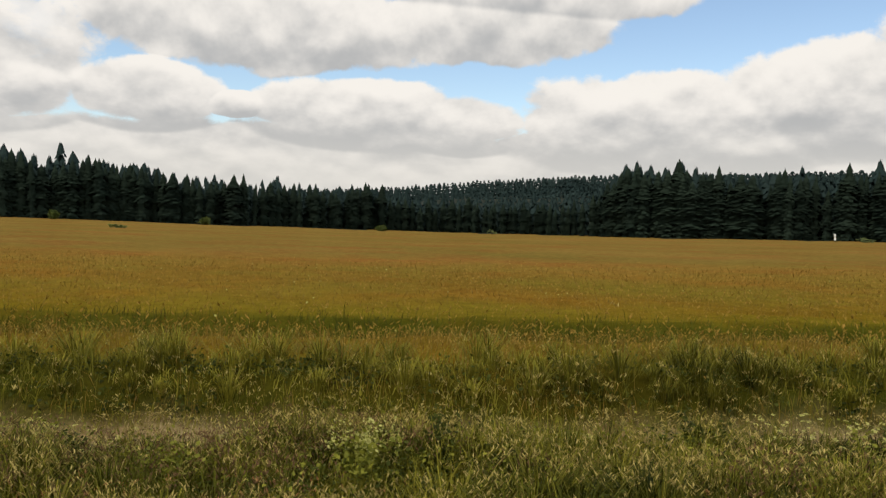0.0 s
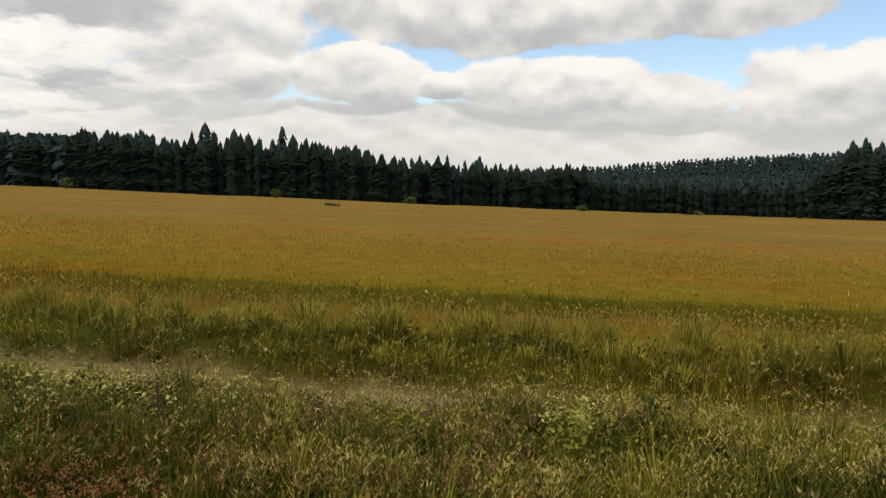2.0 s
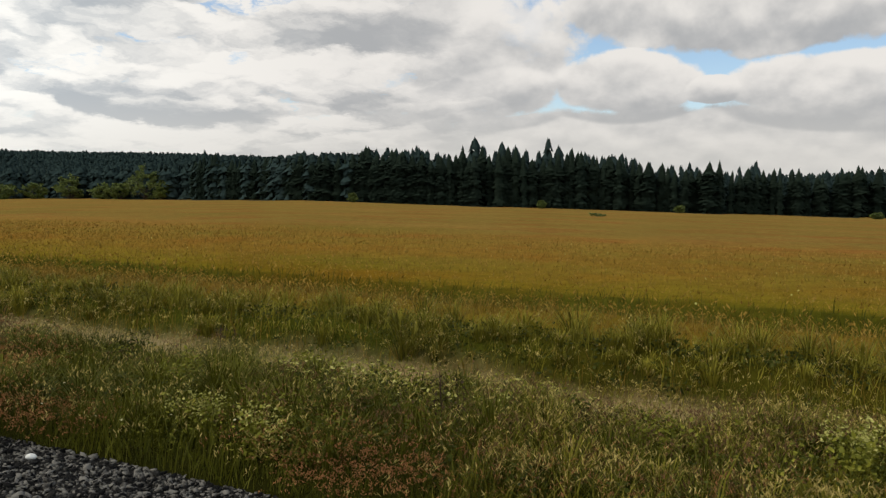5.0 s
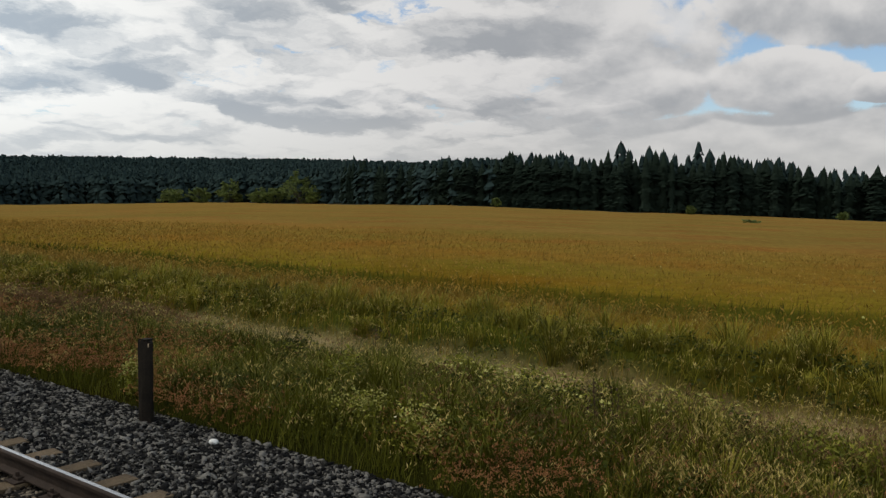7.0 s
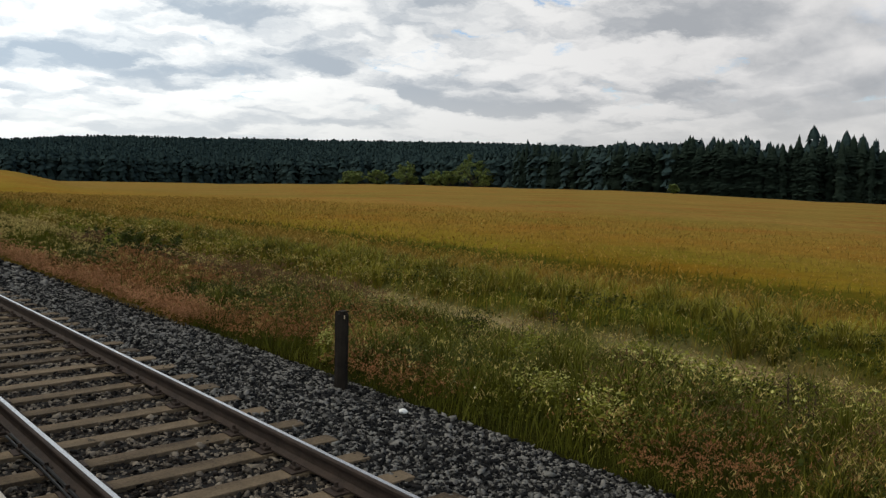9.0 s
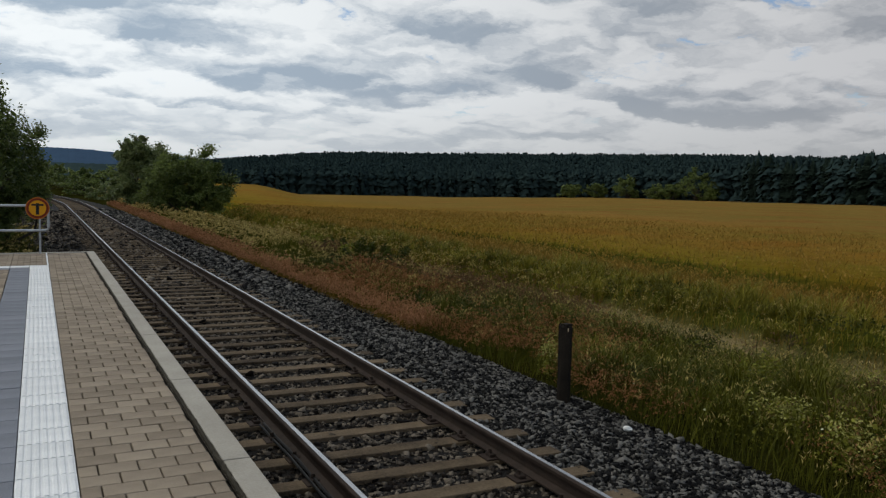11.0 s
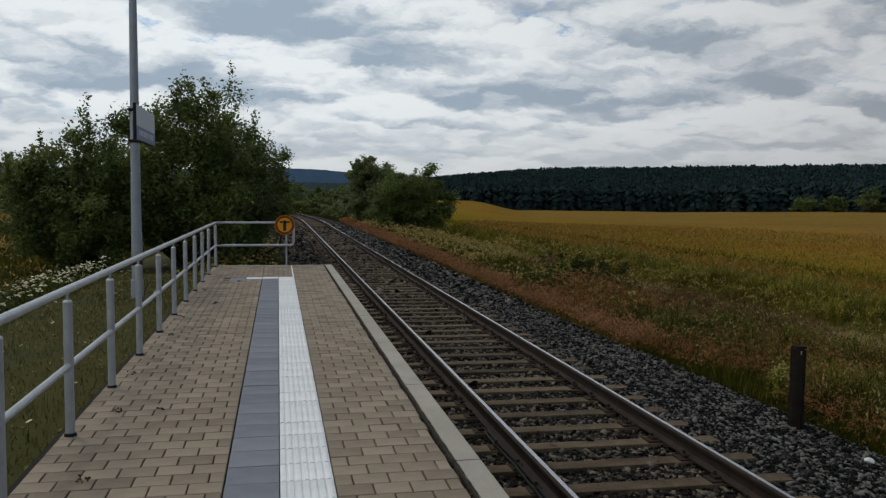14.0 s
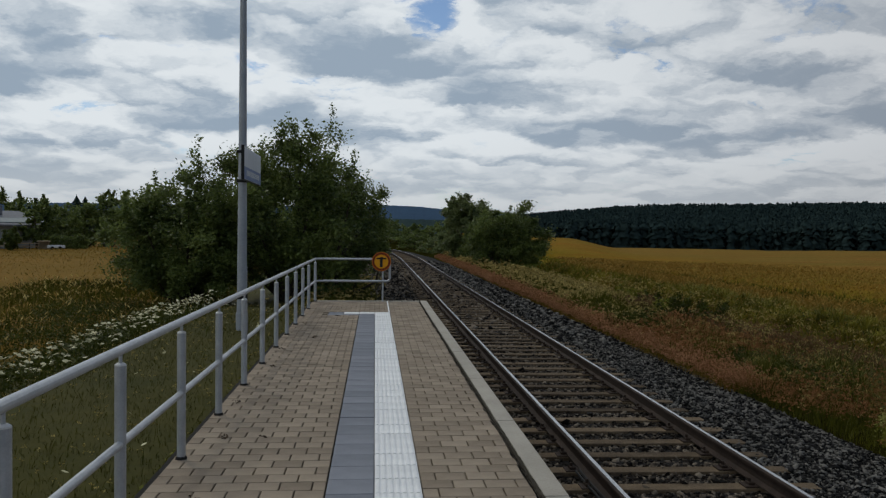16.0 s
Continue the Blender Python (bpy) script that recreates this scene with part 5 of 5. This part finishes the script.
SKY_AZ = [10, 11.3, 18, 30, 45, 51, 57, 64, 71, 74.6, 77, 80, 86, 88.5, 92, 104, 105.5, 106.5, 111, 114, 122, 150]
SKY_EL = [1.3, 1.45, 2.0, 2.14, 2.2, 2.1, 2.5, 2.8, 2.7, 2.4, 1.95, 1.45, 1.35, 1.15, 0.9, 1.0, 2.2, 3.35, 3.1, 2.85, 3.2, 3.2]


def build_forest():
    rng = np.random.default_rng(5)
    protos = []
    for k in range(6):
        hub = new("spruce")
        v, t = spruce_arrays(rng, 20.0, 950, rng.uniform(2.2, 3.2))
        part("trunk", tube([(0, 0, -0.5), (0, 0, 8), (0, 0, 19.5)], [0.26, 0.18, 0.03], 6), M_BARK, hub)
        link("crown", tri_mesh("crown", v, t), M_NEEDLE, hub)
        tagged(hub, "dark green spruce at the forest edge", "spruce tree", "spruces of the forest edge")
        protos.append([hub, False])

    def place(a, d, h):
        p = protos[int(rng.integers(0, 6))]
        x, y = d * math.sin(radians(a)), d * math.cos(radians(a))
        m = pose(x, y, float(land(x, y)) - 0.2, rng.normal(0, 0.8), rng.normal(0, 0.8), rng.uniform(0, 360))
        w = h / 20 * rng.uniform(0.75, 1.3)
        if p[1]:
            ob = copy_thing(p[0], m)
        else:
            ob, p[1] = p[0], True
            ob.matrix_basis = m
        ob.scale = (w, w, h / 20)

    def height(a, d):
        x, y = d * math.sin(radians(a)), d * math.cos(radians(a))
        return 1.55 + d * math.tan(radians(float(np.interp(a, SKY_AZ, SKY_EL)))) - float(land(x, y))

    # first rank, tree by tree
    a = 46.0
    while a < 128:
        d = float(np.interp(a, AZ, EDGE_R)) + 6 + rng.uniform(0, 5)
        h = height(a, d)
        f = rng.normal(0.91, 0.065) + 0.04 * math.sin(a * 3.1) + 0.04 * math.sin(a * 7.7 + 1)
        if 79.5 < a < 90 and rng.random() < 0.25:
            f = rng.uniform(1.1, 1.2)
        if 90 < a < 105:
            f *= rng.uniform(0.75, 1.0)
        place(a, d, max(5.0, h * min(f, 1.14)))
        a += math.degrees(rng.uniform(1.0, 3.6) / d)

    # ranks behind and wooded slopes, as one mass
    kinds = [spruce_arrays(rng, 1.0, 95, 0.16, 0.0, 2.3) for _ in range(5)]
    blunt = [(np.stack([v[:, 0] * 1.25, v[:, 1] * 1.25, np.minimum(v[:, 2], 0.90 + 0.04 * rng.random(len(v)))], 1), t) for v, t in kinds]
    V, T, off = [], [], 0

    def add(x, y, z, h, shape=kinds):
        nonlocal off
        v, t = shape[int(rng.integers(0, 5))]
        turn = rng.random() * math.tau
        c, s = math.cos(turn), math.sin(turn)
        w = h * rng.uniform(0.85, 1.3)
        V.append(np.stack([x + (v[:, 0] * c - v[:, 1] * s) * w, y + (v[:, 0] * s + v[:, 1] * c) * w, z + v[:, 2] * h], 1))
        T.append(t + off)
        off += len(v)

    for row, back in enumerate((12, 19, 28, 40)):
        a = 46.0
        while a < 128:
            d = float(np.interp(a, AZ, EDGE_R)) + back + rng.uniform(0, 6)
            h = height(a, d) * rng.normal(0.88, 0.08)
            x, y = d * math.sin(radians(a)), d * math.cos(radians(a))
            add(x, y, float(land(x, y)), min(max(5.0, h), 26))
            a += math.degrees(rng.uniform(3.0, 5.5) / d)
    # even wooded slope beyond the meadow
    for back in (5, 12, 20, 30, 42, 56, 72, 90, 112, 136, 165, 200, 240, 280):
        a = 8.0
        while a < 58:
            d = float(np.interp(a, AZ, EDGE_R)) + back + rng.uniform(0, 20)
            x, y = d * math.sin(radians(a)), d * math.cos(radians(a))
            z = float(land(x, y))
            h = min(height(a, d), 21 if back < 40 else 17) * rng.normal(0.955, 0.035)
            if h > 4:
                add(x, y, z, h * 1.06, blunt)
            a += math.degrees(rng.uniform(1.6, 3.4) / d)
    # hill across the valley
    hill = lambda q: float(np.interp(q, [86, 90, 96, 104, 112, 124], [1.05, 1.3, 1.85, 2.5, 2.7, 3.0]))
    for d0 in (430, 470, 510, 560, 610, 660, 720):
        a = 84.0
        while a < 126:
            d = d0 + rng.uniform(0, 30)
            x, y = d * math.sin(radians(a)), d * math.cos(radians(a))
            top = 1.55 + d * math.tan(radians(-1.4 + (hill(a) + 1.4) * ((d0 - 360) / 360) ** 0.55))
            z = min(float(land(x, y)), top - 12)
            add(x, y, z, min((top - z) * rng.normal(1, 0.04), 26), blunt)
            a += math.degrees(rng.uniform(2.4, 4.4) / d)
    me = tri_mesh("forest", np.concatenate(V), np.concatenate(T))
    tagged(link("forest", me, M_NEEDLE_HAZY), "dense dark spruce forest on the slopes", "forest", kind="stuff")


build_forest()


# ---- homestead beyond the meadow ----
def polar(a, d):
    x, y = d * math.sin(radians(a)), d * math.cos(radians(a))
    return x, y, float(land(x, y))


def build_homestead():
    x, y, z = polar(-24.6, 112)
    hub = new("house")
    hub.matrix_basis = pose(x, y, z, 0, 0, -18)
    bm = bmesh.new()
    w, l, e, r = 4.6, 6.0, 3.1, 4.5
    prof = [(-w, 0), (w, 0), (w, e), (0, r - 0.15), (-w, e)]
    f0 = [bm.verts.new((a, -l, b)) for a, b in prof]
    f1 = [bm.verts.new((a, l, b)) for a, b in prof]
    bm.faces.new(f0[::-1])
    bm.faces.new(f1)
    for k in range(5):
        bm.faces.new((f0[k], f0[(k + 1) % 5], f1[(k + 1) % 5], f1[k]))
    wall = part("wall", bm, M_WALL, hub)
    for s in (-1, 1):
        bm = bmesh.new()
        q = [(0, r), (s * (w + 0.6), e - 0.3), (s * (w + 0.6), e - 0.5), (0, r - 0.2)]
        a0 = [bm.verts.new((a, -l - 0.5, b)) for a, b in q]
        a1 = [bm.verts.new((a, l + 0.5, b)) for a, b in q]
        bm.faces.new(a0)
        bm.faces.new(a1[::-1])
        for k in range(4):
            bm.faces.new((a0[k], a0[(k + 1) % 4], a1[(k + 1) % 4], a1[k]))
        bmesh.ops.recalc_face_normals(bm, faces=bm.faces)
        roof = part("roof", bm, M_ROOF, hub)
        bm = tube([(0, -l - 0.54, r - 0.08), (s * (w + 0.6), -l - 0.54, e - 0.38)], 0.11, 4)
        part("fascia", bm, M_FASCIA, roof)
    for wx in (-2.4, 2.2):
        win = part("window", box(wx - 0.6, wx + 0.6, -l - 0.06, -l + 0.02, 1.0, 2.2), M_FASCIA, hub)
        part("pane", box(wx - 0.5, wx + 0.5, -l - 0.08, -l - 0.062, 1.1, 2.1), M_GLASS, win)
    part("chimney", box(1.2, 1.8, 1.0, 1.6, 3.4, 5.1, 0.02), M_ROOF, hub)
    tagged(hub, "pale rendered house with a grey gable roof", "house")

    x, y, z = polar(-19.7, 104)
    rng = np.random.default_rng(77)
    hub = new("hedge")
    hub.matrix_basis = pose(x, y, z, 0, 0, 19)
    c = np.stack([rng.uniform(-2.0, 2.0, 160), rng.uniform(-0.5, 0.5, 160), rng.uniform(0.1, 1.5, 160)], 1)
    v, t = leaf_cloud(c, 26, np.full((160, 3), 0.13), 0.22, rng)
    link("foliage", tri_mesh("foliage", v, t), M_LEAF, hub)
    bm = bmesh.new()
    for k in range(9):
        add_tube(bm, [(-1.8 + 0.45 * k, 0, -0.1), (-1.8 + 0.45 * k, 0.05, 1.1)], [0.04, 0.015], 5)
    part("stems", bm, M_BARK, hub)
    tagged(hub, "clipped dark green hedge beside the garden", "hedge")

    x, y, z = polar(-21.1, 103)
    hub = new("garden_hut")
    hub.matrix_basis = pose(x, y, z, 0, 0, 21)
    for sx in (-0.55, 0.45):
        part("side", box(sx, sx + 0.1, -0.4, 0.4, 0, 0.85), M_TIMBER, hub)
    part("roof", box(-0.7, 0.7, -0.55, 0.55, 0.85, 0.97, 0.02), M_TIMBER, hub)
    part("back", box(-0.5, 0.5, 0.3, 0.4, 0, 0.85), M_TIMBER, hub)
    tagged(hub, "small pale timber shelter in the garden", "shelter")
    x, y, z = polar(-20.4, 103)
    hub = new("trailer")
    hub.matrix_basis = pose(x, y, z, 0, 0, 20)
    part("bed", box(-0.9, 0.9, -0.5, 0.5, 0.18, 0.48, 0.03), M_FASCIA, hub)
    for sx in (-0.4, 0.4):
        part("wheel", tube([(sx, -0.55, 0.17), (sx, -0.45, 0.17)], 0.19, 12), M_BLACK, hub)
    tagged(hub, "low white garden trailer parked by the hedge", "trailer")
    hub = new("garden_fence")
    x, y, z = polar(-22.6, 104)
    hub.matrix_basis = pose(x, y, z, 0, 0, 22)
    for k in range(5):
        part("post", box(-2.4 + 1.2 * k, -2.3 + 1.2 * k, -0.05, 0.05, -0.1, 0.75), M_OLDWOOD, hub)
    for zz in (0.3, 0.6):
        part("board", box(-2.4, 2.5, -0.075, -0.05, zz, zz + 0.12), M_TIMBER, hub)
    tagged(hub, "low timber garden fence", "fence")
    for i, (a, d, rx, h) in enumerate(((-23.6, 135, 4.2, 7.0), (-22.6, 125, 3.0, 5.6), (-20.2, 128, 3.2, 5.4), (-18.6, 120, 3.2, 5.0), (-17.4, 118, 3.4, 5.6), (-16.2, 122, 3.4, 5.4), (-21.6, 118, 2.4, 4.2), (-25.5, 138, 4.5, 7.5), (-14.5, 130, 4, 6.0), (-12, 135, 4.5, 6.5), (-22.9, 101, 0.8, 1.9), (-21.3, 109, 1.7, 4.4), (-25.9, 104, 1.6, 4.0), (-8, 140, 5, 6.5), (-4, 140, 5, 6.0))):
        x, y, _ = polar(a, d)
        bush("tree", x, y, rx * 1.1, rx * 1.1, h * 1.22, 60, 80, 0.36, M_LEAF, 160 + i, "dark broad-leaved tree around the homestead", "tree", shoots=5)
    rng = np.random.default_rng(9)
    for a, d, h in ((-21.2, 132, 6.9), (-20.9, 140, 6.8), (-19.2, 136, 7.6), (-18.7, 138, 7.4), (-21.9, 120, 5.6)):
        x, y, z = polar(a, d)
        hub = new("spruce")
        hub.matrix_basis = pose(x, y, z - 0.2)
        v, t = spruce_arrays(rng, h, 260, h * 0.19)
        part("trunk", tube([(0, 0, -0.4), (0, 0, h * 0.9)], [0.14, 0.02], 6), M_BARK, hub)
        link("crown", tri_mesh("crown", v, t), M_NEEDLE, hub)
        tagged(hub, "dark spruce among the homestead trees", "spruce tree")
    # pale marker at the forest edge
    x, y, z = polar(119.3, 238)
    hub = new("marker_post")
    hub.matrix_basis = pose(x, y, z, 0, 8, 0)
    part("board", box(-0.35, 0.35, -0.1, 0.1, 0.4, 2.1, 0.04), M_FASCIA, hub)
    part("leg", box(-0.08, 0.08, -0.08, 0.08, -0.2, 0.4), M_OLDWOOD, hub)
    tagged(hub, "white marker board at the forest edge", "marker")


build_homestead()


# ---- paving blocks, last ----
def chamfered(lx, ly, top, depth, c):
    v = [(sx * (lx / 2), sy * (ly / 2), -depth) for sx, sy in ((-1, -1), (1, -1), (1, 1), (-1, 1))]
    v += [(sx * (lx / 2), sy * (ly / 2), top - c) for sx, sy in ((-1, -1), (1, -1), (1, 1), (-1, 1))]
    v += [(sx * (lx / 2 - c), sy * (ly / 2 - c), top) for sx, sy in ((-1, -1), (1, -1), (1, 1), (-1, 1))]
    q = [(8, 9, 10, 11)] + [(a + o, (a + 1) % 4 + o, (a + 1) % 4 + o + 4, a + o + 4) for o in (0, 4) for a in range(4)]
    return v, q


def quads_mesh(name, v, q, material):
    me = bpy.data.meshes.new(name)
    me.from_pydata(v, [], q)
    me.materials.append(material)
    return me


def build_paving():
    rng = random.Random(8)
    shapes = {}
    joined_v, joined_q = [], []
    PX, PY = 0.2, 0.165

    def lay(x0, x1, y, near):
        lx = x1 - x0
        if lx < 0.03:
            return
        key = round(lx, 2)
        dz, rz = rng.uniform(-0.003, 0.001), rng.uniform(-0.4, 0.4)
        v, q = chamfered(lx - 0.008, PY - 0.008, 0.0, 0.06, 0.004)
        if near:
            if key not in shapes:
                shapes[key] = quads_mesh("paver", v, q, M_PAVER)
            ob = new("paver", shapes[key])
            ob.parent = PLATFORM
            ob.matrix_basis = pose((x0 + x1) / 2, y + PY / 2, dz, rng.uniform(-0.3, 0.3), rng.uniform(-0.3, 0.3), rz)
        else:
            o = len(joined_v)
            joined_v.extend(((x0 + x1) / 2 + a, y + PY / 2 + b, c + dz) for a, b, c in v)
            joined_q.extend(tuple(i + o for i in f) for f in q)

    row, y = 0, -10.25
    while y + PY < PLAT_END - 0.13:
        for xa, xb in ((-1.52, -0.435), (0.155, 0.846)):
            if y > 15.3 and xa < -1:
                xb = -0.435
            edges = [xa]
            x = xa + (PX / 2 if row % 2 else PX)
            while x < xb - 0.02:
                edges.append(x)
                x += PX
            edges.append(xb)
            edges[-1] -= rng.choice((0.0, 0.005, 0.01, 0.015)) if xa > 0 else 0.0
            for a, b in zip(edges, edges[1:]):
                skip = (15.2 < y + PY / 2 < 15.75 and a < -0.4 and b > -1.02)
                if not skip:
                    lay(a, b, y, 3.7 < y < 8.9)
        if y > 15.65:
            edges = [-0.435, -0.24, -0.04, 0.13] if row % 2 else [-0.435, -0.34, -0.14, 0.06, 0.13]
            for a, b in zip(edges, edges[1:]):
                lay(a, b, y, False)
        y += PY
        row += 1
    ob = link("paver_field", quads_mesh("paver_field", joined_v, joined_q, mat("paver_joined", (0.185, 0.146, 0.105), (0.325, 0.264, 0.193), 3.0, 0.85, 0.3, by="island", spread=0.34, fine=40)), [], PLATFORM)
    ob["kind"] = "stuff"
    # grey guide slabs and ribbed white slabs
    G = 0.295
    grey = quads_mesh("grey_slab", *chamfered(0.288, G - 0.007, 0.0, 0.06, 0.003), M_GREYSLAB)
    v, q = chamfered(0.288, G - 0.006, 0.0, 0.06, 0.002)
    for k in range(7):
        cx = -0.123 + 0.041 * k
        o = len(v)
        for yy in (-G / 2 + 0.008, G / 2 - 0.008):
            v += [(cx - 0.015, yy, 0.0), (cx - 0.008, yy, 0.005), (cx + 0.008, yy, 0.005), (cx + 0.015, yy, 0.0)]
        q += [(o, o + 1, o + 5, o + 4), (o + 1, o + 2, o + 6, o + 5), (o + 2, o + 3, o + 7, o + 6), (o, o + 3, o + 2, o + 1), (o + 4, o + 5, o + 6, o + 7)]
    white = quads_mesh("ribbed_slab", v, q, M_WHITESLAB)
    plain = quads_mesh("white_slab", *chamfered(0.288, G - 0.006, 0.002, 0.06, 0.003), M_WHITESLAB)
    y, k = 15.72 - G / 2, 0
    while y > -10:
        for name, me, x, on in (("grey_slab", grey, -0.285, k > 0), ("ribbed_slab" if k else "white_slab", white if k else plain, 0.008, True)):
            if on:
                ob = new(name, me)
                ob.parent = PLATFORM
                ob.matrix_basis = pose(x, y, rng.uniform(-0.003, 0.001), rng.uniform(-0.2, 0.2), rng.uniform(-0.2, 0.2), rng.uniform(-0.2, 0.2))
        y -= G
        k += 1
    for name, me, x in (("white_slab", plain, -0.285), ("white_slab", plain, -0.58), ("grey_slab", grey, -0.875)):
        for yy in ((15.72 - G / 2,) if name == "white_slab" else (15.72 - G / 2, 15.72 - 1.5 * G)):
            ob = new(name, me)
            ob.parent = PLATFORM
            ob.matrix_basis = pose(x, yy, 0)
    for x in (-0.58,):
        ob = new("grey_slab", grey)
        ob.parent = PLATFORM
        ob.matrix_basis = pose(x, 15.72 - 1.5 * G, -0.002)
    # soil and moss in the joint before the edge slabs
    ys = np.arange(-10, PLAT_END - 0.13, 0.035)
    a, b = [0.856 - 0.012 * rng.random() ** 2 for _ in ys], [0.874 + 0.010 * rng.random() ** 2 for _ in ys]
    v = [p for y, x0, x1 in zip(ys, a, b) for p in ((x0, y, -0.01), (x0 + 0.004, y, 0.006), (x1 - 0.004, y, 0.008), (x1, y, -0.01))]
    q = [(4 * k + i, 4 * k + i + 1, 4 * k + i + 5, 4 * k + i + 4) for k in range(len(ys) - 1) for i in range(3)]
    link("joint", quads_mesh("joint", v, q, mat("joint_soil", (0.020, 0.017, 0.012), (0.055, 0.046, 0.032), 12.0, 0.95, 0.5)), [], PLATFORM, "dark mossy soil in the joint")
    part("white_line", box(0.131, 0.155, 15.73, PLAT_END - 0.125, -0.05, 0.001), M_WHITESLAB, PLATFORM)


build_paving()


def motions():
    pass


motions()
